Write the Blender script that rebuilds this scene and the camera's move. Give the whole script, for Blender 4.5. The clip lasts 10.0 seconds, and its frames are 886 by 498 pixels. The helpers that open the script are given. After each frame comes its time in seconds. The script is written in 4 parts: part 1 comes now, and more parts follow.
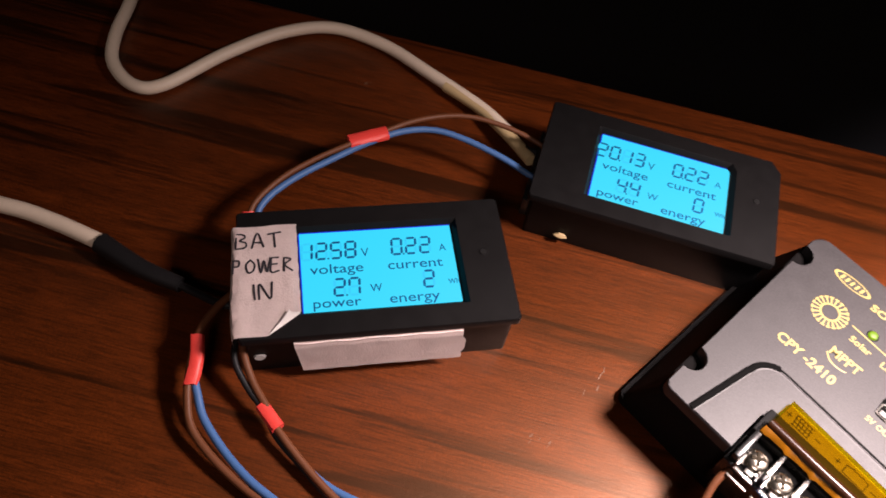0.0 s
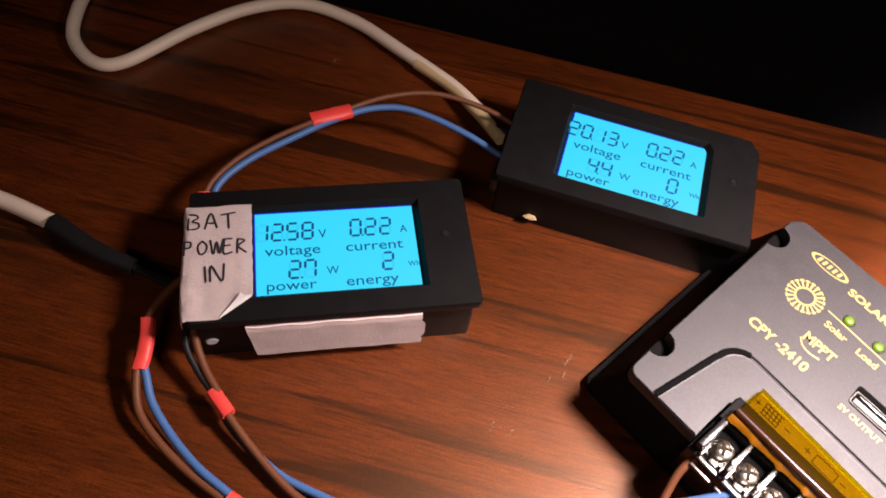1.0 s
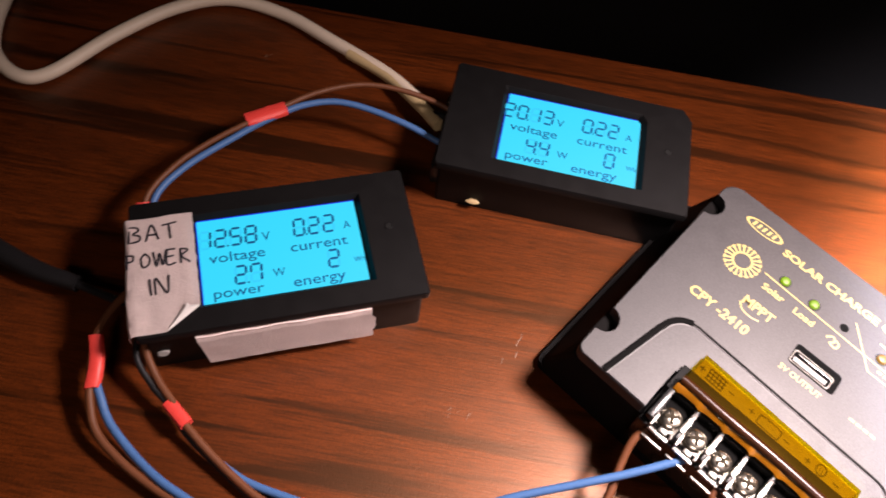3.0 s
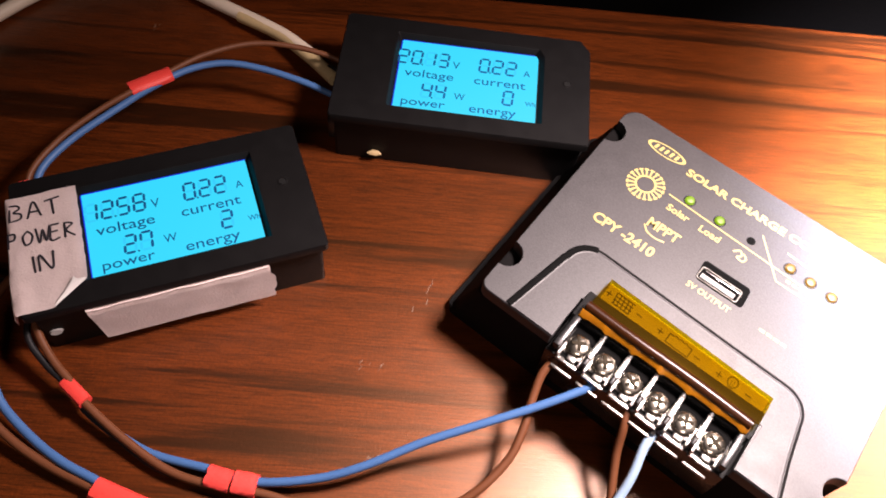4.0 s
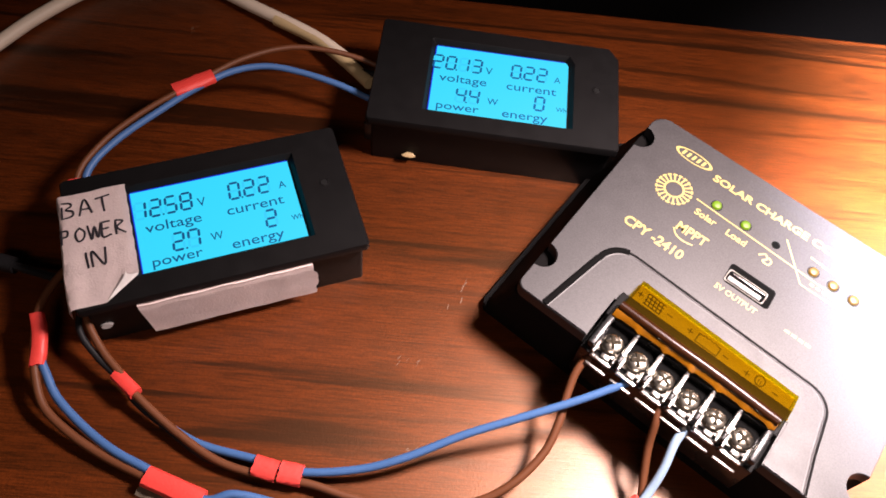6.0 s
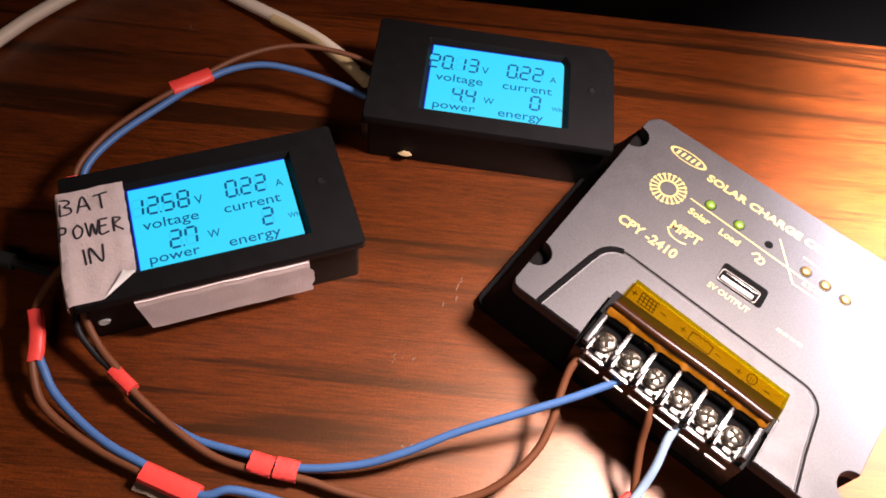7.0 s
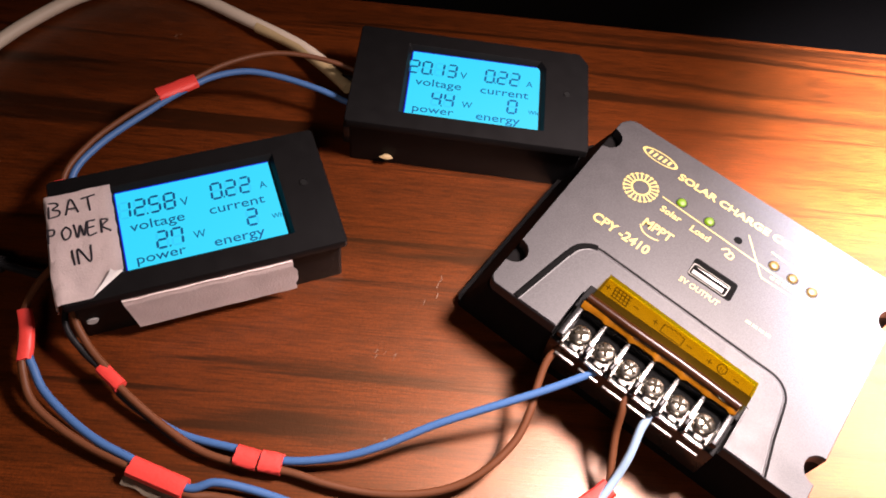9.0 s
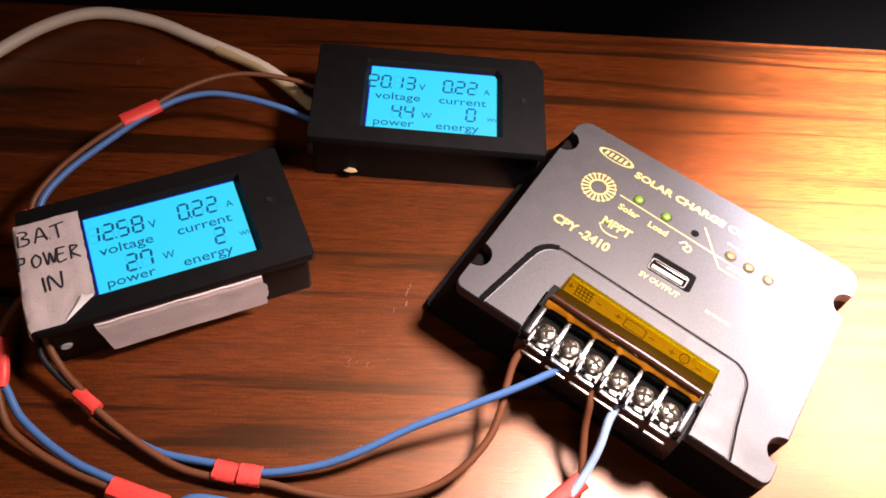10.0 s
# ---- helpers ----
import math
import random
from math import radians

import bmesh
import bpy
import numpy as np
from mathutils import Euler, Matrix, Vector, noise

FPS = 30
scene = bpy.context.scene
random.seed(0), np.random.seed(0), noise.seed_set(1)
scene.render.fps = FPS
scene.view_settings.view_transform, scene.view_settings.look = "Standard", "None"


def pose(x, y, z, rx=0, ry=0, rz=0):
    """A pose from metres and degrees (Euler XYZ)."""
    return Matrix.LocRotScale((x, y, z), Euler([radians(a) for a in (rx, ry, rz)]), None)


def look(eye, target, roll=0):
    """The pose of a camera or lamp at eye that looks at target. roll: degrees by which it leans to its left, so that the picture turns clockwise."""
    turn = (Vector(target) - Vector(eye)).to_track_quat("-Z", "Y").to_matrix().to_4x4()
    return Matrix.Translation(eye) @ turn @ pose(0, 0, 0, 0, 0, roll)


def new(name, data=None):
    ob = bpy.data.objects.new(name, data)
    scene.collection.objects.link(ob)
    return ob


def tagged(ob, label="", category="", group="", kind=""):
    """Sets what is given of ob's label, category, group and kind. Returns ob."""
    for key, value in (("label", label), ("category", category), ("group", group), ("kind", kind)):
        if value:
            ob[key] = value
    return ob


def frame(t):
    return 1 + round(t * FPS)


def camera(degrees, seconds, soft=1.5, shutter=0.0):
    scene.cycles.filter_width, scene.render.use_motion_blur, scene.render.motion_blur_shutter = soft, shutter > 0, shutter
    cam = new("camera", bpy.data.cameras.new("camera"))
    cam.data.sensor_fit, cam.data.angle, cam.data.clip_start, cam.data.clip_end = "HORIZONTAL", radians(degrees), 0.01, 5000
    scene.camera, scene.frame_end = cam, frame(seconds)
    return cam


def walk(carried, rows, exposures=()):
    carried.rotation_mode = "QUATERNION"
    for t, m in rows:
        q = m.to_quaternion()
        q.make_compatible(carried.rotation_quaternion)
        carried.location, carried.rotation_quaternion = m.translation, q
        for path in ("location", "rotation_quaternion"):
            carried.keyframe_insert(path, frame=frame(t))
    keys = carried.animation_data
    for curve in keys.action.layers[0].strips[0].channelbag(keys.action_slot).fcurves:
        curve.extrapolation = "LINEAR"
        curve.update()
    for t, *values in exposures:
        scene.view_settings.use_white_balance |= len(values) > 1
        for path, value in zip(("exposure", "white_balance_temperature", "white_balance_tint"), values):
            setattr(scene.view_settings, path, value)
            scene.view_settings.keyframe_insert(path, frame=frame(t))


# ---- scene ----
cam = camera(56.0, 10.0, soft=1.7, shutter=0.5)
PATH = [
    (0, 0.00096, -0.16392, 0.26002, 33.715, -5.948, -8.292),
    (0.5, 0.00823, -0.15816, 0.25144, 33.083, -5.473, -6.750),
    (1, 0.01856, -0.16233, 0.25288, 32.701, -5.421, -7.840),
    (1.5, 0.01797, -0.17026, 0.24992, 33.137, -4.730, -8.189),
    (2, 0.01822, -0.16766, 0.25025, 32.724, -4.459, -8.354),
    (2.5, 0.01899, -0.16303, 0.25465, 31.996, -4.681, -9.507),
    (3, 0.02397, -0.15822, 0.25943, 31.009, -5.395, -13.069),
    (3.2, 0.03225, -0.16124, 0.25696, 30.992, -4.544, -14.548),
    (4.3, 0.04679, -0.17442, 0.24831, 30.347, -4.124, -18.874),
    (4.5, 0.04364, -0.17302, 0.24867, 30.079, -4.248, -18.447),
    (5, 0.03488, -0.17097, 0.24951, 29.841, -4.465, -17.943),
    (5.5, 0.03207, -0.17132, 0.25406, 30.062, -4.488, -18.136),
    (6.8, 0.03132, -0.17422, 0.25752, 30.874, -4.999, -18.163),
    (7, 0.03194, -0.17363, 0.25823, 30.304, -4.913, -18.062),
    (7.5, 0.03159, -0.17860, 0.26007, 30.627, -4.982, -18.050),
    (8, 0.03252, -0.18398, 0.25914, 31.059, -5.216, -18.147),
    (8.5, 0.03083, -0.18362, 0.25914, 30.943, -5.533, -17.992),
    (9, 0.03203, -0.18287, 0.26285, 31.340, -5.231, -18.904),
    (9.5, 0.03490, -0.18557, 0.26558, 31.887, -4.932, -20.427),
    (10, 0.03545, -0.18913, 0.26833, 32.378, -4.654, -22.150),
]
walk(cam, [(t, pose(*row)) for t, *row in PATH])

# ---- light: one shaded desk lamp above the controller (a wide glow and its bright core), an added fill, a dim warm room ----
LAMP_AT = (0.240, -0.092, 0.26)
LAMP_COLOR = (1.0, 0.80, 0.78)
lamp_data = bpy.data.lights.new("desk_lamp_bulb", "SPOT")
lamp_data.energy = 18.5
lamp_data.color = LAMP_COLOR
lamp_data.shadow_soft_size = 0.030
lamp_data.spot_size = radians(130)
lamp_data.spot_blend = 1.0
lamp = new("desk_lamp_bulb", lamp_data)
lamp.matrix_world = look(LAMP_AT, (0.165, -0.190, 0.0))
beam_data = bpy.data.lights.new("desk_lamp_beam", "SPOT")
beam_data.energy = 395.0
beam_data.color = (0.88, 0.85, 1.0)
beam_data.shadow_soft_size = 0.030
beam_data.spot_size = radians(96)
beam_data.spot_blend = 1.0
beam = new("desk_lamp_beam", beam_data)
beam.matrix_world = look(LAMP_AT, (0.432, -0.172, 0.0))

# Added fill that softens the shadows; no such lamp is seen.
room_data = bpy.data.lights.new("room_fill", "AREA")
room_data.energy, room_data.size, room_data.color = 12.0, 0.6, (1.0, 0.80, 0.74)
new("room_fill", room_data).matrix_world = look((-0.5, -1.2, 1.6), (0.0, 0.0, 0.0))

world = bpy.data.worlds.new("room")
scene.world = world
world.use_nodes = True
world.node_tree.nodes["Background"].inputs[0].default_value = (1.0, 0.72, 0.55, 1)
world.node_tree.nodes["Background"].inputs[1].default_value = 0.02

# ---- materials ----
def material(name, color, rough=0.5, metal=0.0, spec=0.5, grain=0.0, scale=400.0, bump=0.0, stain=0.0, coat=0.0):
    """A surface with fine grain and broad stains; scale in cycles a metre."""
    mat = bpy.data.materials.new(name)
    mat.use_nodes = True
    nt = mat.node_tree
    b = nt.nodes["Principled BSDF"]
    b.inputs["Roughness"].default_value = rough
    b.inputs["Metallic"].default_value = metal
    b.inputs["Specular IOR Level"].default_value = spec
    b.inputs["Coat Weight"].default_value = coat
    b.inputs["Coat Roughness"].default_value = 0.15
    co = nt.nodes.new("ShaderNodeTexCoord")
    fine = nt.nodes.new("ShaderNodeTexNoise")
    fine.inputs["Scale"].default_value = scale
    fine.inputs["Detail"].default_value = 4
    broad = nt.nodes.new("ShaderNodeTexNoise")
    broad.inputs["Scale"].default_value = scale / 14
    broad.inputs["Detail"].default_value = 3
    nt.links.new(co.outputs["Object"], fine.inputs["Vector"])
    nt.links.new(co.outputs["Object"], broad.inputs["Vector"])
    mix = nt.nodes.new("ShaderNodeMix")
    mix.data_type = "RGBA"
    dark = [c * (1 - grain) for c in color]
    light = [min(1, c * (1 + grain)) for c in color]
    mix.inputs[6].default_value = (*dark, 1)
    mix.inputs[7].default_value = (*light, 1)
    nt.links.new(fine.outputs["Fac"], mix.inputs[0])
    mul = nt.nodes.new("ShaderNodeMix")
    mul.data_type, mul.blend_type = "RGBA", "MULTIPLY"
    mul.inputs[0].default_value = stain
    nt.links.new(mix.outputs[2], mul.inputs[6])
    nt.links.new(broad.outputs["Fac"], mul.inputs[7])
    nt.links.new(mul.outputs[2], b.inputs["Base Color"])
    ramp = nt.nodes.new("ShaderNodeMapRange")
    ramp.inputs["To Min"].default_value = max(0.02, rough - 0.08)
    ramp.inputs["To Max"].default_value = min(1, rough + 0.08)
    nt.links.new(broad.outputs["Fac"], ramp.inputs["Value"])
    nt.links.new(ramp.outputs["Result"], b.inputs["Roughness"])
    if bump:
        bp = nt.nodes.new("ShaderNodeBump")
        bp.inputs["Strength"].default_value = bump
        bp.inputs["Distance"].default_value = 0.0003
        nt.links.new(fine.outputs["Fac"], bp.inputs["Height"])
        nt.links.new(bp.outputs["Normal"], b.inputs["Normal"])
    return mat


def glow(name, color, strength):
    mat = bpy.data.materials.new(name)
    mat.use_nodes = True
    b = mat.node_tree.nodes["Principled BSDF"]
    b.inputs["Base Color"].default_value = (*[0.05 * c for c in color], 1)
    b.inputs["Roughness"].default_value = 0.55
    b.inputs["Emission Color"].default_value = (*color, 1)
    b.inputs["Emission Strength"].default_value = strength
    return mat


def table_wood():
    """Dark reddish laminate with long streaks along its own x."""
    mat = bpy.data.materials.new("table_wood")
    mat.use_nodes = True
    nt = mat.node_tree
    n, l = nt.nodes, nt.links
    b = n["Principled BSDF"]
    co = n.new("ShaderNodeTexCoord")

    def noise_at(sx, sy, detail, rough, distortion=0.0):
        m = n.new("ShaderNodeMapping")
        m.inputs["Scale"].default_value = (sx, sy, 1)
        l.new(co.outputs["Object"], m.inputs["Vector"])
        t = n.new("ShaderNodeTexNoise")
        t.inputs["Scale"].default_value = 1
        t.inputs["Detail"].default_value = detail
        t.inputs["Roughness"].default_value = rough
        t.inputs["Distortion"].default_value = distortion
        l.new(m.outputs["Vector"], t.inputs["Vector"])
        return t

    def spread(node, lo, hi, to_lo, to_hi):
        m = n.new("ShaderNodeMapRange")
        m.inputs["From Min"].default_value, m.inputs["From Max"].default_value = lo, hi
        m.inputs["To Min"].default_value, m.inputs["To Max"].default_value = to_lo, to_hi
        l.new(node.outputs["Fac"], m.inputs["Value"])
        return m.outputs["Result"]

    def times(a, b):
        m = n.new("ShaderNodeMix")
        m.data_type, m.blend_type = "RGBA", "MULTIPLY"
        m.inputs[0].default_value = 1.0
        l.new(a, m.inputs[6])
        l.new(b, m.inputs[7])
        return m.outputs[2]

    streak = noise_at(5.5, 75, 4, 0.62, 0.7)
    vein = noise_at(3.2, 105, 3, 0.55, 0.9)
    pore = noise_at(85, 1800, 3, 0.65)
    cloud = noise_at(5, 16, 2, 0.5)
    speck = noise_at(1100, 1100, 3, 0.7)
    ramp = n.new("ShaderNodeValToRGB")
    e = ramp.color_ramp.elements
    e[0].position, e[0].color = 0.33, (0.038, 0.0068, 0.0009, 1)
    e[1].position, e[1].color = 0.66, (0.090, 0.0172, 0.0024, 1)
    e.new(0.45).color = (0.061, 0.0112, 0.0015, 1)
    l.new(streak.outputs["Fac"], ramp.inputs["Fac"])
    col = times(ramp.outputs["Color"], spread(vein, 0.37, 0.46, 0.22, 1.0))
    col = times(col, spread(pore, 0.40, 0.55, 0.52, 1.10))
    col = times(col, spread(cloud, 0.2, 0.8, 0.70, 1.25))
    col = times(col, spread(speck, 0.35, 0.65, 0.72, 1.22))
    l.new(col, b.inputs["Base Color"])
    l.new(spread(streak, 0.3, 0.7, 0.52, 0.44), b.inputs["Roughness"])
    b.inputs["Specular IOR Level"].default_value = 0.7
    b.inputs["Specular Tint"].default_value = (1.0, 0.38, 0.08, 1)
    b.inputs["Coat Weight"].default_value = 0.68
    l.new(spread(cloud, 0.3, 0.7, 0.32, 0.41), b.inputs["Coat Roughness"])
    add = n.new("ShaderNodeMath")
    add.operation = "ADD"
    l.new(pore.outputs["Fac"], add.inputs[0])
    l.new(speck.outputs["Fac"], add.inputs[1])
    bp = n.new("ShaderNodeBump")
    bp.inputs["Strength"].default_value, bp.inputs["Distance"].default_value = 0.45, 0.00010
    l.new(add.outputs[0], bp.inputs["Height"])
    l.new(bp.outputs["Normal"], b.inputs["Normal"])
    l.new(bp.outputs["Normal"], b.inputs["Coat Normal"])
    return mat


WOOD = table_wood()
BLACK = material("black_plastic", (0.0035, 0.0032, 0.0033), 0.5, spec=0.16, grain=0.2, scale=2500, bump=0.25, stain=0.1)
BLACK_GLOSS = material("black_gloss_plastic", (0.010, 0.010, 0.010), 0.28, grain=0.2, scale=900)
HOUSING = material("grey_housing", (0.024, 0.0225, 0.0235), 0.5, spec=0.5, grain=1.0, scale=2100, bump=0.12, stain=0.12)
# Darker than the cover: shade on the controller's sides is put into this colour.
SIDE = material("shaded_black_housing", (0.005, 0.0046, 0.0046), 0.7, spec=0.06, grain=0.2, scale=2500, bump=0.3)
GOLD = material("gold_print", (0.34, 0.27, 0.085), 0.45, grain=0.06, scale=3000)
PRINT = material("dark_print", (0.012, 0.009, 0.005), 0.5, grain=0.1, scale=2000)
AMBER = material("amber_film", (0.105, 0.064, 0.0004), 0.35, spec=0.3, grain=0.10, scale=700, stain=0.15)
_nt = AMBER.node_tree
_clear = _nt.nodes.new("ShaderNodeBsdfTransparent")
_clear.inputs["Color"].default_value = (0.74, 0.62, 0.008, 1)
_mix = _nt.nodes.new("ShaderNodeMixShader")
_mix.inputs[0].default_value = 0.07
_nt.links.new(_clear.outputs[0], _mix.inputs[1])
_nt.links.new(_nt.nodes["Principled BSDF"].outputs[0], _mix.inputs[2])
_nt.links.new(_mix.outputs[0], _nt.nodes["Material Output"].inputs["Surface"])
AMBER_DARK = material("amber_fold", (0.020, 0.0052, 0.0006), 0.32, spec=0.25, grain=0.6, scale=350, coat=0.06)
AMBER_LIP = material("amber_lip", (0.26, 0.095, 0.002), 0.3, spec=0.5, grain=0.5, scale=350, stain=0.5)
STEEL = material("plated_steel", (0.50, 0.48, 0.45), 0.24, metal=1.0, grain=0.12, scale=1500, bump=0.2)
DULL = material("dull_tinned_plate", (0.20, 0.19, 0.175), 0.35, metal=1.0, grain=0.2, scale=1500, bump=0.3)
SCREW = material("brassy_screw", (0.72, 0.66, 0.55), 0.22, metal=1.0, grain=0.2, scale=700, bump=0.25)
# Dark tone that puts the shade of the screw slots into the colour.
SLOT_SHADE = material("slot_shade", (0.022, 0.017, 0.010), 0.7, metal=0.0, spec=0.1, grain=0.2, scale=1500)
PAPER = material("masking_tape", (0.76, 0.63, 0.60), 0.8, spec=0.3, grain=0.06, scale=1400, bump=0.35, stain=0.18)
PAPER_WHITE = material("tape_underside", (0.78, 0.75, 0.73), 0.6, grain=0.05, scale=1200, bump=0.3)
TONGUE = material("pale_socket_plastic", (0.22, 0.21, 0.20), 0.5, grain=0.1, scale=1500)
INK = material("marker_ink", (0.008, 0.006, 0.010), 0.6, grain=0.1, scale=2000)
RED = material("red_tape", (0.62, 0.045, 0.035), 0.5, grain=0.10, scale=900, bump=0.3, stain=0.2)
BLUE = material("blue_insulation", (0.045, 0.110, 0.26), 0.50, spec=0.3, grain=0.08, scale=700, stain=0.15)
PALE_BLUE = material("pale_blue_insulation", (0.28, 0.40, 0.54), 0.45, grain=0.08, scale=700, stain=0.15)
BROWN = material("brown_insulation", (0.105, 0.036, 0.014), 0.52, spec=0.25, grain=0.10, scale=700, stain=0.15)
DARK = material("black_insulation", (0.007, 0.0065, 0.007), 0.5, spec=0.25, grain=0.2, scale=900, bump=0.2)
WHITE = material("white_cable_sheath", (0.66, 0.55, 0.43), 0.5, grain=0.05, scale=500, bump=0.15, stain=0.25)
CREAM = material("cream_plastic", (0.42, 0.31, 0.16), 0.55, grain=0.1, scale=900)
LCD = glow("lcd_backlight", (0.026, 0.69, 1.0), 0.94)
LCD_GHOST = glow("lcd_idle_segment", (0.026, 0.62, 0.97), 0.92)
LCD_EDGE = glow("lcd_edge_glow", (0.002, 0.03, 1.0), 0.7)
SCUFF = material("scuffed_varnish", (0.13, 0.065, 0.035), 0.6, grain=0.2, scale=2000)
# Near-black that puts the shade of gaps and recesses into the colour.
RECESS_SHADE = material("recess_shade", (0.003, 0.003, 0.003), 0.9, spec=0.05, grain=0.2)
CLEAR_TAPE = material("clear_tape", (0.55, 0.45, 0.33), 0.3, grain=0.15, scale=600, bump=0.4)
_ct = CLEAR_TAPE.node_tree
_see = _ct.nodes.new("ShaderNodeBsdfTransparent")
_cm = _ct.nodes.new("ShaderNodeMixShader")
_cm.inputs[0].default_value = 0.16
_ct.links.new(_see.outputs[0], _cm.inputs[1])
_ct.links.new(_ct.nodes["Principled BSDF"].outputs[0], _cm.inputs[2])
_ct.links.new(_cm.outputs[0], _ct.nodes["Material Output"].inputs["Surface"])
SEGMENT = material("lcd_segment", (0.005, 0.060, 0.17), 0.6, spec=0.1)
GREEN_LED = glow("green_led", (0.46, 0.78, 0.0), 0.62)
AMBER_LED = glow("amber_led", (0.92, 0.44, 0.02), 0.50)
# The unlit room's darkness is put into the floor and wall colours.
FLOOR_MAT = material("shade_dark_floor", (0.010, 0.0065, 0.0055), 0.9, grain=0.4, scale=120, bump=0.4, stain=0.4)
WALL_MAT = material("shade_dark_wall", (0.05, 0.036, 0.03), 0.85, grain=0.05, scale=60, stain=0.2)


# ---- mesh helpers ----
def link(name, bm, mat, parent=None, label="", smooth=True):
    me = bpy.data.meshes.new(name)
    bmesh.ops.recalc_face_normals(bm, faces=bm.faces)
    bm.to_mesh(me)
    bm.free()
    me.materials.append(mat)
    if smooth:
        for p in me.polygons:
            p.use_smooth = True
        me.set_sharp_from_angle(angle=radians(35))
    ob = new(name, me)
    if parent is not None:
        ob.parent = parent
    if label:
        ob["label"] = label
    return ob


def part(name, bm, mat, parent, label="", smooth=True):
    return link(name, bm, mat, parent, label, smooth)


def thing(name, m, label, category, group="", kind=""):
    ob = new(name)
    ob.empty_display_size = 0.01
    ob.matrix_world = m
    return tagged(ob, label, category, group, kind)


def box(sx, sy, sz, at=(0, 0, 0), bevel=0.0, segs=2, bm=None):
    """A box by its size, at the middle of its base."""
    bm = bm or bmesh.new()
    made = bmesh.ops.create_cube(bm, size=1.0)["verts"]
    for v in made:
        v.co = Vector((v.co.x * sx, v.co.y * sy, (v.co.z + 0.5) * sz)) + Vector(at)
    if bevel:
        edges = list({e for v in made for e in v.link_edges})
        bmesh.ops.bevel(bm, geom=edges, offset=bevel, segments=segs, affect="EDGES", profile=0.5)
    return bm


def disc(r, h, at=(0, 0, 0), n=24, r2=None, bm=None):
    bm = bm or bmesh.new()
    made = bmesh.ops.create_cone(bm, cap_ends=True, segments=n, radius1=r, radius2=r if r2 is None else r2, depth=h)["verts"]
    for v in made:
        v.co += Vector(at) + Vector((0, 0, h / 2))
    return bm


def outline(w, d, r, n=6):
    """Counter-clockwise rounded rectangle."""
    pts = []
    for cx, cy, a0 in ((w / 2 - r, d / 2 - r, 0), (-w / 2 + r, d / 2 - r, 90), (-w / 2 + r, -d / 2 + r, 180), (w / 2 - r, -d / 2 + r, 270)):
        for i in range(n + 1):
            a = radians(a0 + 90 * i / n)
            pts.append((cx + r * math.cos(a), cy + r * math.sin(a)))
    return pts


def prism(pts, z0, z1, bm=None, bevel=0.0):
    """An upright solid over a flat outline, its upper rim rounded."""
    bm = bm or bmesh.new()
    lo = [bm.verts.new((x, y, z0)) for x, y in pts]
    hi = [bm.verts.new((x, y, z1)) for x, y in pts]
    n = len(pts)
    bm.faces.new(lo[::-1])
    top = bm.faces.new(hi)
    for i in range(n):
        bm.faces.new((lo[i], lo[(i + 1) % n], hi[(i + 1) % n], hi[i]))
    if bevel:
        bmesh.ops.bevel(bm, geom=list(top.edges), offset=bevel, segments=3, affect="EDGES", profile=0.5)
    return bm


def loft(rings, caps=(True, True), bm=None):
    bm = bm or bmesh.new()
    vs = [[bm.verts.new(p) for p in ring] for ring in rings]
    n = len(rings[0])
    for a, b in zip(vs, vs[1:]):
        for i in range(n):
            bm.faces.new((a[i], a[(i + 1) % n], b[(i + 1) % n], b[i]))
    if caps[0]:
        bm.faces.new(vs[0][::-1])
    if caps[1]:
        bm.faces.new(vs[-1])
    return bm


def spline(pts, per=8):
    """A smooth line through the points."""
    p = [Vector(q) for q in pts]
    p = [p[0] * 2 - p[1]] + p + [p[-1] * 2 - p[-2]]
    out = []
    for i in range(1, len(p) - 2):
        a, b, c, d = p[i - 1:i + 3]
        for k in range(per):
            t = k / per
            out.append(0.5 * (2 * b + (c - a) * t + (2 * a - 5 * b + 4 * c - d) * t * t + (3 * b - a - 3 * c + d) * t ** 3))
    out.append(p[-2])
    return out


def tube(pts, r, per=8, n=12, flat=1.0, wide=1.0, ends=None, bm=None):
    """A round or oval cord along a smooth line; ends = radii factors at start and end."""
    line = spline(pts, per)
    rings = []
    for i, p in enumerate(line):
        d = (line[min(i + 1, len(line) - 1)] - line[max(i - 1, 0)]).normalized()
        side = d.cross(Vector((0, 0, 1)))
        side = side.normalized() if side.length > 1e-6 else Vector((1, 0, 0))
        up = side.cross(d).normalized()
        k = 1.0
        if ends:
            k = ends[0] + (ends[1] - ends[0]) * i / (len(line) - 1)
        rings.append([p + side * math.cos(2 * math.pi * j / n) * r * k * wide + up * math.sin(2 * math.pi * j / n) * r * k * flat for j in range(n)])
    return loft(rings, bm=bm)


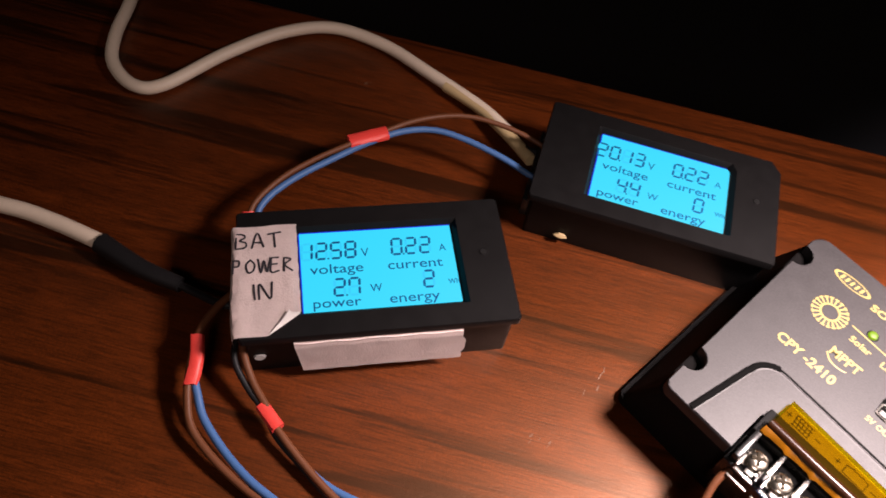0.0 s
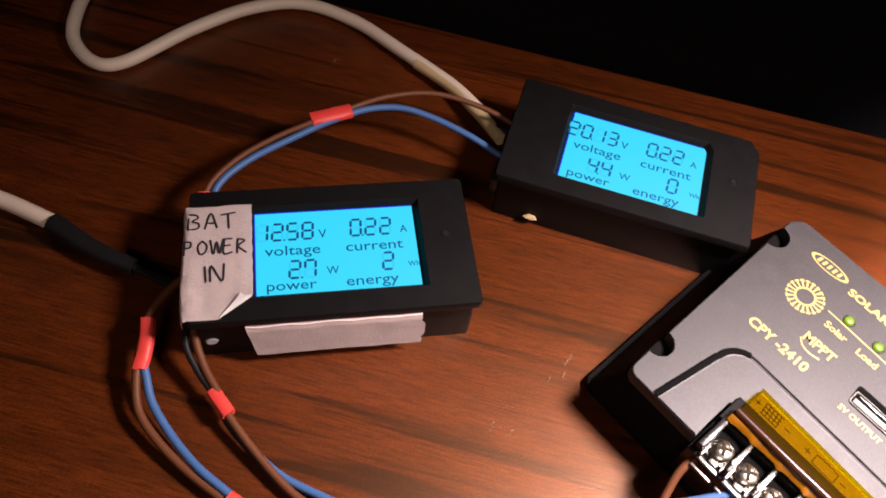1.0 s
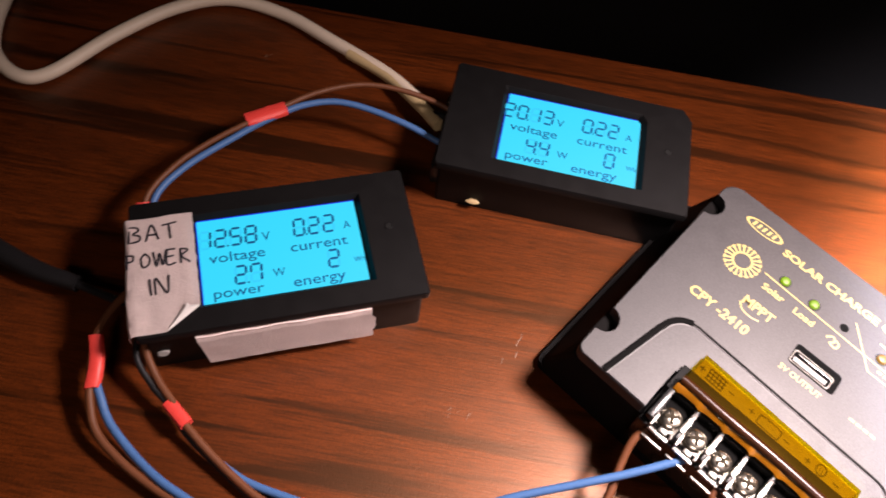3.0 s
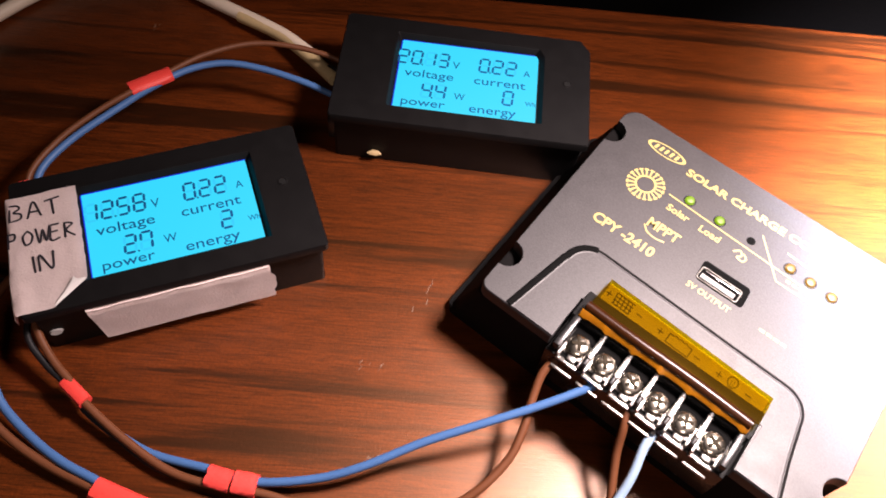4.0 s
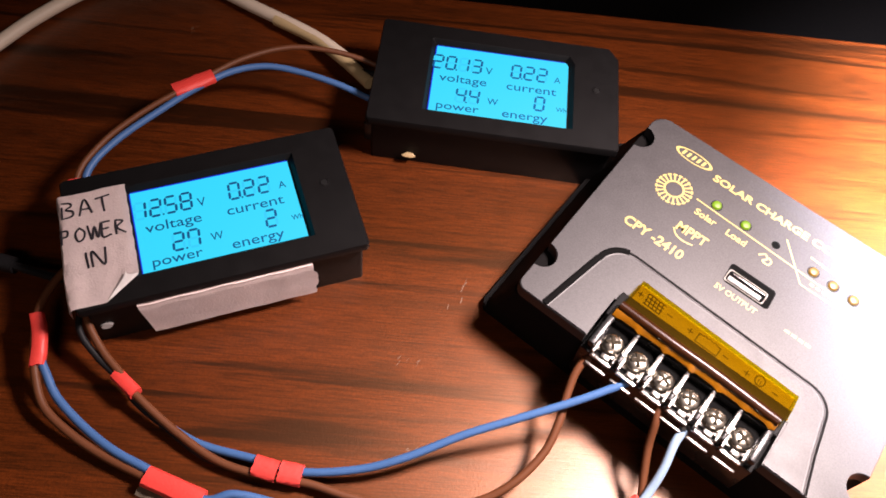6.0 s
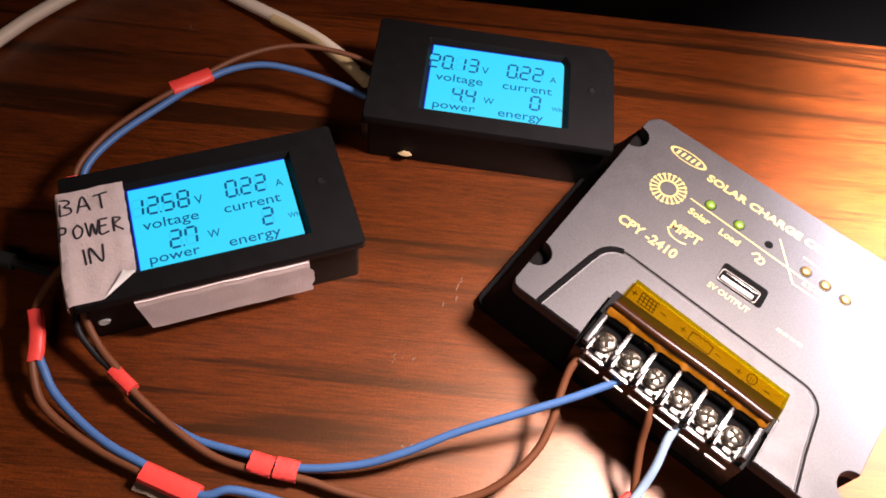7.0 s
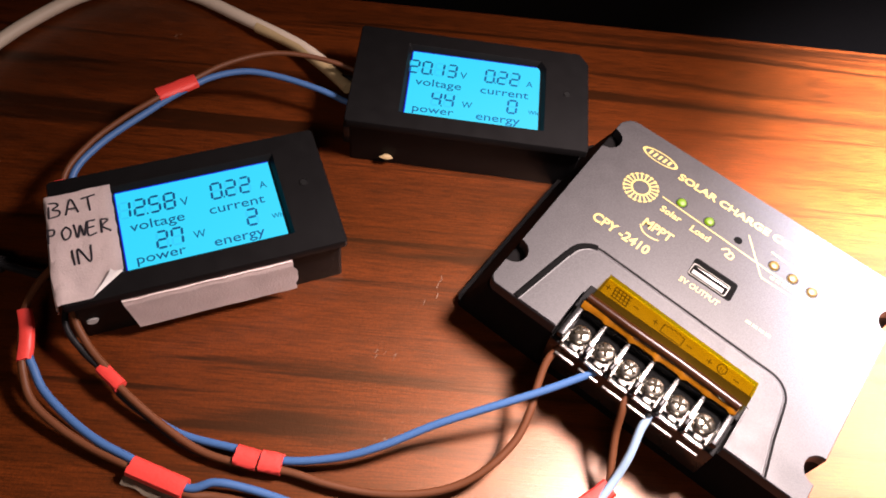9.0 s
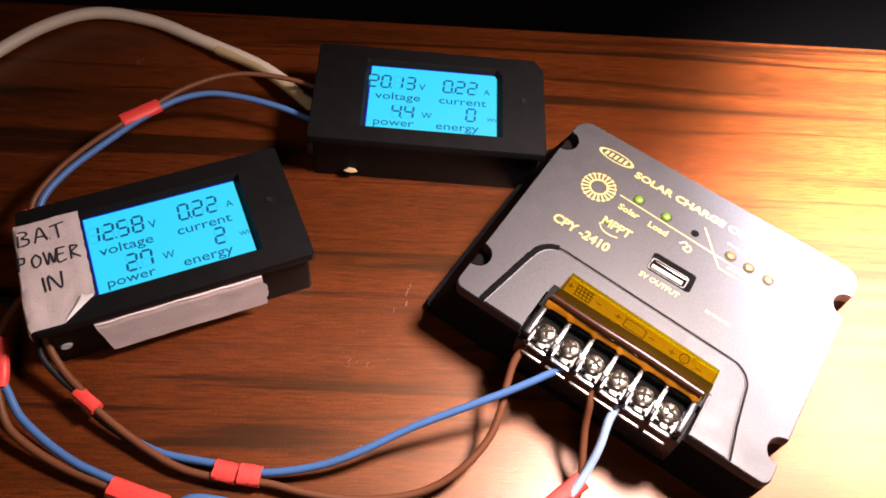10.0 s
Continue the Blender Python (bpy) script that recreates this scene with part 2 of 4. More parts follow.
def lettering(body, size, mat, parent, at, turn=0.0, align="LEFT", bold=0.0, stretch=1.0, name="lettering", thick=0.00004):
    cu = bpy.data.curves.new(name, "FONT")
    cu.body, cu.size, cu.align_x, cu.align_y = body, size, align, "BOTTOM_BASELINE"
    cu.offset, cu.extrude, cu.resolution_u = bold, thick, 3
    tmp = bpy.data.objects.new(name, cu)
    scene.collection.objects.link(tmp)
    bpy.context.view_layer.update()
    me = bpy.data.meshes.new_from_object(tmp.evaluated_get(bpy.context.evaluated_depsgraph_get()))
    bpy.data.objects.remove(tmp)
    me.name = name
    me.materials.clear()
    me.materials.append(mat)
    ob = new(name, me)
    ob.parent = parent
    ob.matrix_local = Matrix.Translation(at) @ pose(0, 0, 0, 0, 0, turn) @ Matrix.Diagonal((stretch, 1, 1, 1))
    return ob


def bars(rects, z, h=0.00006):
    """Thin printed bars: (x0, y0, x1, y1, width) each."""
    bm = bmesh.new()
    for x0, y0, x1, y1, w in rects:
        d = Vector((x1 - x0, y1 - y0, 0))
        s = Vector((-d.y, d.x, 0)).normalized() * w / 2
        a, b = Vector((x0, y0, z)), Vector((x1, y1, z))
        q = [a - s, b - s, b + s, a + s]
        lo = [bm.verts.new(v) for v in q]
        hi = [bm.verts.new(v + Vector((0, 0, h))) for v in q]
        bm.faces.new(hi)
        bm.faces.new(lo[::-1])
        for i in range(4):
            bm.faces.new((lo[i], lo[(i + 1) % 4], hi[(i + 1) % 4], hi[i]))
    return bm


# ---- the setting ----
FLOOR_Z = -0.74


def slab(name, sx, sy, sz, at, mat, label, category):
    ob = link(name, box(sx, sy, sz, at), mat, smooth=False)
    return tagged(ob, label, category, kind="structure")


slab("floor", 4.8, 4.8, 0.1, (0, 0, FLOOR_Z - 0.1), FLOOR_MAT, "floor behind the table, its shade put into a near-black colour", "floor")
slab("ceiling", 4.8, 4.8, 0.1, (0, 0, 1.66), WALL_MAT, "ceiling with the room's shade put into its dark colour", "ceiling")
slab("wall_north", 4.8, 0.1, 2.4, (0, 2.35, FLOOR_Z), WALL_MAT, "wall with the room's shade put into its dark colour", "wall")
slab("wall_south", 4.8, 0.1, 2.4, (0, -2.35, FLOOR_Z), WALL_MAT, "wall with the room's shade put into its dark colour", "wall")
slab("wall_east", 0.1, 4.6, 2.4, (2.35, 0, FLOOR_Z), WALL_MAT, "wall with the room's shade put into its dark colour", "wall")
slab("wall_west", 0.1, 4.6, 2.4, (-2.35, 0, FLOOR_Z), WALL_MAT, "wall with the room's shade put into its dark colour", "wall")

# ---- table ----
TABLE_TURN = -21.6
table = thing("table", pose(0, 0, 0, 0, 0, TABLE_TURN), "dark reddish-brown wood table with streaked grain and small scratches", "table")
part("tabletop", box(1.7, 0.75, 0.028, (0.1, 0.1312 - 0.375, -0.028), 0.0025, 3), WOOD, table)
for lx in (-0.68, 0.88):
    for ly in (0.07, -0.55):
        part("leg", box(0.06, 0.06, -FLOOR_Z - 0.028, (lx, ly, FLOOR_Z), 0.003), WOOD, table)


def scratch(x, y, a, length, seed):
    """A few pale scuffs in the varnish."""
    rnd = random.Random(seed)
    rects = []
    for i in range(5):
        px, py = x + rnd.uniform(-1, 1) * length * 0.6, y + rnd.uniform(-1, 1) * length * 0.5
        aa = radians(a + rnd.uniform(-25, 25))
        ll = length * rnd.uniform(0.15, 0.5)
        rects.append((px, py, px + ll * math.cos(aa), py + ll * math.sin(aa), rnd.uniform(0.0001, 0.00045)))
    ob = link("scratch", bars(rects, 0.00003, 0.00005), SCUFF, smooth=False)
    return tagged(ob, "pale scuffs scratched into the varnished tabletop", "scratch", "scratches on the table")


scratch(0.074, -0.074, 20, 0.007, 1)
scratch(0.097, -0.055, 60, 0.008, 2)
scratch(0.066, -0.102, 0, 0.003, 3)
scratch(0.032, 0.091, 10, 0.003, 4)

# ---- power meters ----
SEGS = {"0": "abcdef", "1": "bc", "2": "abged", "3": "abgcd", "4": "fgbc", "5": "afgcd", "7": "abcf", "8": "abcdefg", "6": "afgecd"}


def segment_mesh(ends, t):
    """One pointed, slightly slanted bar of a seven-segment digit."""
    ax, ay, bx, by = ends
    bm = bmesh.new()
    a, b = Vector((ax, ay, 0)), Vector((bx, by, 0))
    d = (b - a).normalized()
    n = Vector((-d.y, d.x, 0)) * t / 2
    a, b = a + d * t * 0.2, b - d * t * 0.2
    ring = [a, a + d * t / 2 - n, b - d * t / 2 - n, b, b - d * t / 2 + n, a + d * t / 2 + n]
    ring = [Vector((p.x + p.y * 0.06, p.y, 0)) for p in ring]
    lo = [bm.verts.new(p) for p in ring]
    hi = [bm.verts.new(p + Vector((0, 0, 0.00005))) for p in ring]
    bm.faces.new(hi)
    for i in range(6):
        bm.faces.new((lo[i], lo[(i + 1) % 6], hi[(i + 1) % 6], hi[i]))
    return bm


def segment_ends(w, h):
    m = h / 2
    return {"a": (0, h, w, h), "g": (0, m, w, m), "d": (0, 0, w, 0), "f": (0, m, 0, h), "e": (0, 0, 0, m), "b": (w, m, w, h), "c": (w, 0, w, m)}


MW, MD, MH = 0.0911, 0.0496, 0.0244
LX, LY, LZ = 0.0013, 0.0003, 0.0222


def meter(m, values, label, cut_corner, shift, LW=0.0522, LD=0.0308):
    me = thing("power_meter", m, label, "meter", "power meters on the table")
    body = [(x, y) for x, y in outline(MW - 0.0036, MD - 0.0036, 0.0012, 3)]
    part("body", prism(body, 0.0, MH - 0.0034, bevel=0.0004), BLACK, me)
    # bezel: a lip round a sunken window with sloping inner sides
    lip = outline(MW, MD, 0.0014, 4)
    if cut_corner:
        lip = [p for p in lip if not (p[0] > MW / 2 - 0.003 and p[1] > MD / 2 - 0.003)]
        lip = [(MW / 2, MD / 2 - 0.0052), (MW / 2 - 0.0035, MD / 2)] + lip
    n = len(lip)

    def ring(w, d, z):
        """Points of a window outline matched one by one to the lip's."""
        out = []
        for x, y in lip:
            k = max(abs(x) / (MW / 2), abs(y) / (MD / 2))
            out.append((LX + x / k / MW * w, LY + y / k / MD * d, z))
        return out

    rings = [[(x * 0.985, y * 0.975, MH - 0.0036) for x, y in lip],
             [(x, y, MH - 0.0032) for x, y in lip],
             [(x, y, MH - 0.0005) for x, y in lip],
             [(x * 0.993, y * 0.988, MH) for x, y in lip],
             ring(LW + 0.0042, LD + 0.0036, MH),
             ring(LW + 0.0036, LD + 0.0030, MH - 0.0004),
             ring(LW + 0.0012, LD + 0.0010, LZ - 0.0003),
             ring(LW * 0.9, LD * 0.9, LZ - 0.0005)]
    part("bezel", loft(rings), BLACK, me)
    # screw hole and its rim
    hole = disc(0.0011, 0.00012, (0.0372, 0.0025, MH - 0.00003), 20)
    part("screw_hole", hole, BLACK_GLOSS, me, "small dark screw hole")
    rim = bmesh.new()
    loft([[(0.0372 + r * math.cos(2 * math.pi * i / 20), 0.0025 + r * math.sin(2 * math.pi * i / 20), z) for i in range(20)]
          for r, z in ((0.0011, MH), (0.0012, MH + 0.00018), (0.0016, MH + 0.00015), (0.0018, MH - 0.0001))], (False, False), rim)
    part("hole_rim", rim, BLACK, me)
    # display
    lcd = part("display", box(LW, LD, 0.0003, (LX, LY, LZ - 0.0003)), LCD, me, "lit cyan liquid-crystal display", False)
    x0, y0, z = LX - LW / 2, LY + LD / 2, LZ + 0.00003
    part("display_edge", bars([(x0, y0 + 0.00025, x0 + LW, y0 + 0.00025, 0.0005), (x0 - 0.0002, y0, x0 - 0.0002, y0 - LD, 0.0004)], LZ - 0.0002), LCD_EDGE, lcd, "deep blue glow along the display's edge", False)

    def at(u, v):
        return x0 + (u + shift) * LW, y0 - v * LD

    def number(text, u1, v1, w, h, pitch):
        """Right-aligned digits whose last one ends at u1 and stands on v1."""
        x, y = at(u1, v1)
        x -= w
        for ch in reversed(text):
            if ch == ".":
                part("decimal_point", disc(0.00035, 0.00005, (x + pitch - (pitch - w) / 2 - 0.0001, y, z), 10), SEGMENT, lcd)
                continue
            for s in "abcdefg":
                lit = s in SEGS[ch]
                part("segment", segment_mesh(segment_ends(w, h)[s], w * 0.25), SEGMENT if lit else LCD_GHOST, lcd, "" if lit else "faint idle segment", smooth=False).location = (x, y, z if lit else z - 0.00003)
            x -= pitch

    w, h, pitch = 0.0033, 0.0063, 0.0049
    number(values[0], 0.352, 0.345, w, h, pitch)
    number(values[1], 0.842, 0.345, w, h, pitch)
    number(values[2], 0.355, 0.82, w, h, pitch)
    number(values[3], 0.835, 0.79, w, h, pitch)
    for text, u, v, size in (("V", 0.390, 0.345, 0.0048), ("A", 0.905, 0.335, 0.0040), ("W", 0.425, 0.80, 0.0042), ("Wh", 0.93, 0.77, 0.0028),
                             ("voltage", 0.055, 0.535, 0.0052), ("current", 0.550, 0.535, 0.0052), ("power", 0.055, 0.955, 0.0050), ("energy", 0.535, 0.955, 0.0052)):
        lettering(text, size, SEGMENT, lcd, (*at(u, v), z), bold=0.00001, stretch=1.20 if len(text) > 2 else 0.9, thick=0.00002)
    # screw terminals in the left end
    for i in range(4):
        y = -0.0145 + i * 0.0096
        part("terminal", box(0.004, 0.0075, 0.010, (-MW / 2 + 0.0005, y, 0.003), 0.0008), BLACK_GLOSS, me)
    return me


meter_bat = meter(pose(0.0247, -0.0156, 0, 0, 0, 0.1), ("12.58", "0.22", "2.7", "2"),
                  "black plastic power meter with lit cyan display and paper label", False, 0.0)
meter_sun = meter(pose(0.1342, 0.0142, 0, 0, 0, -24.3), ("20.13", "0.22", "4.4", "0"),
                  "black plastic power meter with clipped corner and lit cyan display", True, -0.008, 0.0506, 0.0318)
part("peg", prism([(-0.0035, 0.0), (-0.001, 0.0016), (0.002, 0.0012), (0.0034, -0.0004), (0.001, -0.0012), (-0.002, -0.0008)], 0.0, 0.0022, bevel=0.0004),
     CREAM, meter_sun, "torn cream paper scrap").matrix_local = pose(-0.0292, -0.0236, 0.0045, 60, 0, 4) @ Matrix.Diagonal((0.75, 0.7, 0.6, 1))
part("peg", disc(0.0016, 0.0012, (0, 0, 0), 14, 0.0012), TONGUE, meter_bat, "pale screw peg").matrix_local = pose(-0.0398, -0.0228, 0.0100, 70, 0, 0) @ Matrix.Diagonal((1.4, 0.8, 1, 1))

# paper label wrapped over the meter's left end
note = thing("paper_label", pose(0.0246, -0.0157, 0), "crumpled masking-tape label with handwritten black letters, one corner curling", "label")
bm = bmesh.new()
NU, NV = 26, 30
grid = []
for i in range(NU + 1):
    col = []
    u = i / NU
    for j in range(NV + 1):
        v = j / NV
        # u runs from the right edge over the top to the left and down the end
        top_len, wrap = 0.0203, 0.0065 + 0.003 * math.sin(math.pi * v)
        s = u * (top_len + wrap)
        yb = -0.0236 if s > 0.0105 else -0.0236 + (0.0105 - s) * 0.70
        yt = 0.0184 + 0.0002 * math.sin(9 * u)
        y = yt + (yb - yt) * v
        edge = -0.0255 - top_len - 0.0004 * math.sin(7 * v + 1)
        if s < top_len:
            x, z = -0.0255 - s, MH + 0.00012
            near = max(0, 1 - (top_len - s) / 0.005)
            z += 0.0004 * near * (0.5 + noise.noise(Vector((y * 300, 1, 2))))
        else:
            k = s - top_len
            x, z = edge - 0.0011 * math.sin(min(1.0, k / 0.003) * 1.57) - 0.0012 * max(0, math.sin(math.pi * (v * 1.25 - 0.25))), MH - max(0, k - 0.0006) * 0.92
        x += 0.0003 * noise.noise(Vector((y * 400, u * 5, 0))) * (1 if i == 0 else 0.3)
        z += 0.00022 * (noise.noise(Vector((x * 260, y * 260, 5))) + 0.35)
        # the lower right corner lifts
        lift = max(0.0, (v - 0.80) / 0.20) * max(0.0, 1 - s / 0.012)
        z += 0.0009 * lift ** 1.6
        col.append(bm.verts.new((x, y, z)))
    grid.append(col)
for i in range(NU):
    for j in range(NV):
        bm.faces.new((grid[i][j], grid[i + 1][j], grid[i + 1][j + 1], grid[i][j + 1]))
bmesh.ops.solidify(bm, geom=list(bm.faces), thickness=0.00012)
part("tape", bm, PAPER, note)
# curled corner: a flap folded back over the cut edge
bm = bmesh.new()
rows = []
for i in range(9):
    a = i / 8
    p0 = Vector((-0.0357, -0.0235, MH + 0.0004)).lerp(Vector((-0.0256, -0.0168, MH + 0.0012)), a)
    tip = Vector((-0.0292, -0.0150, MH + 0.0015))
    row = []
    for j in range(7):
        b = j / 6
        q = p0.lerp(tip, b * (0.25 + 0.75 * math.sin(math.pi * min(1, a * 1.05)) ** 0.7))
        q.z += 0.0003 * math.sin(math.pi * b)
        row.append(bm.verts.new(q))
    rows.append(row)
for a, b in zip(rows, rows[1:]):
    for j in range(6):
        bm.faces.new((a[j], b[j], b[j + 1], a[j + 1]))
bmesh.ops.solidify(bm, geom=list(bm.faces), thickness=0.0001)
part("curled_corner", bm, PAPER_WHITE, note, "white curled tape corner")

# handwriting: strokes of each letter in a unit box
STROKES = {
    "B": [[(0.05, 1), (0, 0)], [(0.02, 1), (0.55, 0.95), (0.7, 0.75), (0.3, 0.55), (0.75, 0.4), (0.7, 0.1), (0, 0.0)]],
    "A": [[(0, 0), (0.45, 1), (0.9, 0.05)], [(0.15, 0.38), (0.8, 0.36)]],
    "T": [[(0, 0.9), (1.05, 1.02)], [(0.5, 0.95), (0.55, 0)]],
    "P": [[(0.1, 1), (0.05, 0)], [(0.05, 0.95), (0.6, 0.9), (0.55, 0.55), (0.1, 0.5)]],
    "O": [[(0.5, 0.95), (0.1, 0.6), (0.25, 0.05), (0.7, 0.15), (0.85, 0.6), (0.45, 0.95)]],
    "W": [[(0, 1), (0.25, 0), (0.55, 0.85), (0.8, 0.05), (1.15, 1.05)]],
    "E": [[(0.05, 1), (0, 0), (0.75, 0.05)], [(0.02, 0.52), (0.6, 0.55)], [(0.05, 1), (0.75, 1)]],
    "R": [[(0.05, 1), (0.0, 0)], [(0.05, 1), (0.65, 0.85), (0.1, 0.48), (0.8, 0.0)]],
    "I": [[(0.3, 1.0), (0.38, 0)]],
    "N": [[(0.0, 0), (0.05, 1.0), (0.8, 0.02), (0.95, 1.1)]],
}


def written(text, x, y, w, h, pitch):
    for i, ch in enumerate(text):
        if ch == " ":
            continue
        bm = bmesh.new()
        for stroke in STROKES[ch]:
            pts = [(x + i * pitch + a * w, y + b * h + 0.0002 * math.sin(3 * i), MH + 0.00042) for a, b in stroke]
            tube(pts, 0.00034, 6, 6, flat=0.35, bm=bm)
        part("letter", bm, INK, note, "handwritten black marker letter")


written("BAT", -0.0456, 0.0094, 0.0044, 0.0060, 0.0052)
written("POWER", -0.0468, -0.0002, 0.0036, 0.0054, 0.00415)
written("IN", -0.0414, -0.0104, 0.0044, 0.0058, 0.0030)

# masking tape on the front side
strip = thing("masking_tape_strip", pose(0.0246, -0.0157, 0), "pale masking-tape strip stuck along a black meter's side", "tape")
bm = bmesh.new()
cols = []
for i in range(41):
    a = i / 40
    col = []
    for j in range(11):
        b = j / 10
        x = -0.0285 + 0.0550 * a + (0.0025 * b if a < 0.5 else 0) * (1 - 2 * a if a < 0.5 else 0)
        if i == 40:
            x += 0.0007 * noise.noise(Vector((b * 6, 3, 1))) + (0.0010 if 0.2 < b < 0.75 else 0)
        z = 0.0206 - 0.0142 * b + 0.0005 * noise.noise(Vector((a * 5, 0, 7)))
        y = -0.0254 - 0.0022 * b ** 1.2 + 0.00016 * noise.noise(Vector((a * 9, b * 3, 2)))
        if j == 0:
            y += 0.0010
            z += 0.0001
        col.append(bm.verts.new((x, y, z)))
    cols.append(col)
for a, b in zip(cols, cols[1:]):
    for j in range(10):
        bm.faces.new((a[j], b[j], b[j + 1], a[j + 1]))
bmesh.ops.solidify(bm, geom=list(bm.faces), thickness=0.0002)
part("tape", bm, PAPER, strip)
part("folded_lip", tube([(-0.0284 + 0.0548 * i / 12, -0.0250 - 0.0002 * (i % 3 == 1), 0.0206 + 0.0005 * noise.noise(Vector((i / 12 * 5, 0, 7)))) for i in range(13)], 0.00024, 4, 8), PAPER, strip, "folded upper edge")

# ---- solar charge controller ----
CW, CD, CH = 0.1140, 0.0894, 0.0280
CTRL = pose(0.1780, -0.0924, 0, 0, 0, -57.4)
ctrl = thing("charge_controller", CTRL, "grey plastic solar charge controller with gold print and screw terminals", "controller")


CUT = (-0.0304, 0.0314, -0.0282)


def ctrl_outline(w, grow, left_notch=True, cut=False):
    """Rounded outline with a round screw notch near each corner of both ends."""
    r, nr = 0.0058, 0.0050
    pts = []
    hx, hy = w / 2, CD / 2 + grow
    back = hy + 0.0022

    def arc(cx, cy, rad, a0, a1, n):
        for i in range(n + 1):
            a = radians(a0 + (a1 - a0) * i / n)
            pts.append((cx + rad * math.cos(a), cy + rad * math.sin(a)))

    cx, right = CW / 2, min(hx, CW / 2) + 0.0013
    for ny in (-0.0320, 0.0313):
        pts.append((right, ny - nr - 0.0001))
        arc(right, ny, nr, 270, 90, 12)
        pts.append((right, ny + nr + 0.0001))
    arc(right - r, back - r, r, 0, 90, 7)
    arc(-hx + r, back - r, r, 90, 180, 7)
    for ny in (0.0335, -0.0302):
        pts.append((-hx, ny + nr + 0.0001))
        arc(-cx, ny, nr, 90, -90, 12)
        if not left_notch:
            pts[-13:] = [(-hx, y) for x, y in pts[-13:]]
        pts.append((-hx, ny - nr - 0.0001))
    arc(-hx + r * 0.5, -hy + r * 0.5, r * 0.5, 180, 270, 5)
    if cut:
        pts += [(CUT[0], -hy), (CUT[0], CUT[2]), (CUT[1], CUT[2]), (CUT[1], -hy)]
    arc(right - r * 0.5, -hy + r * 0.5, r * 0.5, 270, 360, 5)
    # the two ends are sheared against the print to fit the camera's view
    return [(x - 0.030 * (y + 0.044), y) for x, y in pts]


part("base", prism(ctrl_outline(0.1335, 0.001, False), 0.0, 0.0035), SIDE, ctrl, "black lower shell with mounting ears, coloured darker for its shade")
# shell: sides taper from the base to the top plate, the front is cut away for the terminals
low, high = ctrl_outline(0.1310, 0.001, False), ctrl_outline(CW, 0, True, True)
shell = loft([[(x, y, 0.0030) for x, y in low], [(x, y, CH - 0.0052) for x, y in ctrl_outline(CW + 0.0015, 0.0002, False)], [(x * 0.999, y * 0.999, CH - 0.0048) for x, y in ctrl_outline(CW, 0, False)]])
part("side_shell", shell, SIDE, ctrl, "black sloping sides, coloured darker for their shade")
cover = loft([[(x, y, CH - 0.0048) for x, y in high], [(x, y, CH - 0.0008) for x, y in high], [(x * 0.9965, y * 0.9955, CH - 0.0002) for x, y in high],
              [(x * 0.993, y * 0.991, CH) for x, y in high]])
part("top_cover", cover, HOUSING, ctrl, "matt grey speckled top")


# raised edge line round the terminal bay: a groove outline, shade painted as dark cords
def bay_line(off):
    pts = [(-0.0462 + off * 0.9, -0.0442)]
    pts += [(-0.0440 + off, -0.0290), (-0.0425 + off, -0.0190)]
    for i in range(7):
        a = radians(180 - 90 * i / 6)
        pts.append((-0.0335 + (0.0088 - off) * math.cos(a), -0.0192 + (0.0088 - off) * math.sin(a)))
    for i in range(7):
        a = radians(90 - 85 * i / 6)
        pts.append((0.0312 + (0.0088 - off) * math.cos(a), -0.0211 + (0.0088 - off) * math.sin(a)))
    pts += [(0.0422 - off, -0.0320), (0.0452 - off, -0.0442)]
    dense = []
    for (ax, ay), (bx, by) in zip(pts, pts[1:]):
        n = max(1, round(math.hypot(bx - ax, by - ay) / 0.0025))
        dense += [(ax + (bx - ax) * i / n, ay + (by - ay) * i / n, CH) for i in range(n)]
    return dense + [(*pts[-1], CH)]


part("bay_shade_line", tube(bay_line(0.0), 0.00042, 4, 8, flat=0.3), SIDE, ctrl, "dark cord, the bay groove's shade put into its colour")
# Thicker near-black cord: the shade on this side is painted, nothing is cut.
part("bay_shade_line", tube(bay_line(0.0)[:17], 0.0012, 4, 8, flat=0.35), RECESS_SHADE, ctrl, "near-black cord, shade beside the terminal bay put into its colour")
part("bay_rim", tube(bay_line(0.0011), 0.0005, 4, 8, flat=0.25), HOUSING, ctrl)
bay = [(x, y) for x, y, z in bay_line(0.0016)] + [(CUT[1], -0.0442), (CUT[1], CUT[2]), (CUT[0], CUT[2]), (CUT[0], -0.0442)]
part("bay_floor", prism(bay[::-1], CH - 0.001, CH + 0.00035), HOUSING, ctrl)

# terminal block
TX, TY = 0.0004, -0.0380
block = part("terminal_block", box(0.0600, 0.0190, 0.0170, (TX, TY - 0.0008, 0.0100), 0.0006), BLACK_GLOSS, ctrl, "black screw terminal block")
part("block_back", box(0.0600, 0.0100, 0.0030, (TX, TY + 0.0078, 0.0270), 0.0005), BLACK_GLOSS, block)
PITCH = 0.00904
screws = [TX - 0.0226 + i * PITCH for i in range(6)]
for i in range(7):
    x = screws[0] - PITCH / 2 + i * PITCH
    end = i in (0, 6)
    part("barrier", box(0.0022 if end else 0.0014, 0.0165, 0.0048, (x + (0.0006 if i == 6 else -0.0006 if i == 0 else 0), TY - 0.0008, 0.0262), 0.00045), BLACK_GLOSS, block)
    if not end:
        # Steel strip stands in for the lamp's glint on the black barrier.
        part("barrier_glint", box(0.0015, 0.0078, 0.0005, (x, TY - 0.0028, 0.0310), 0.0002), STEEL, block)


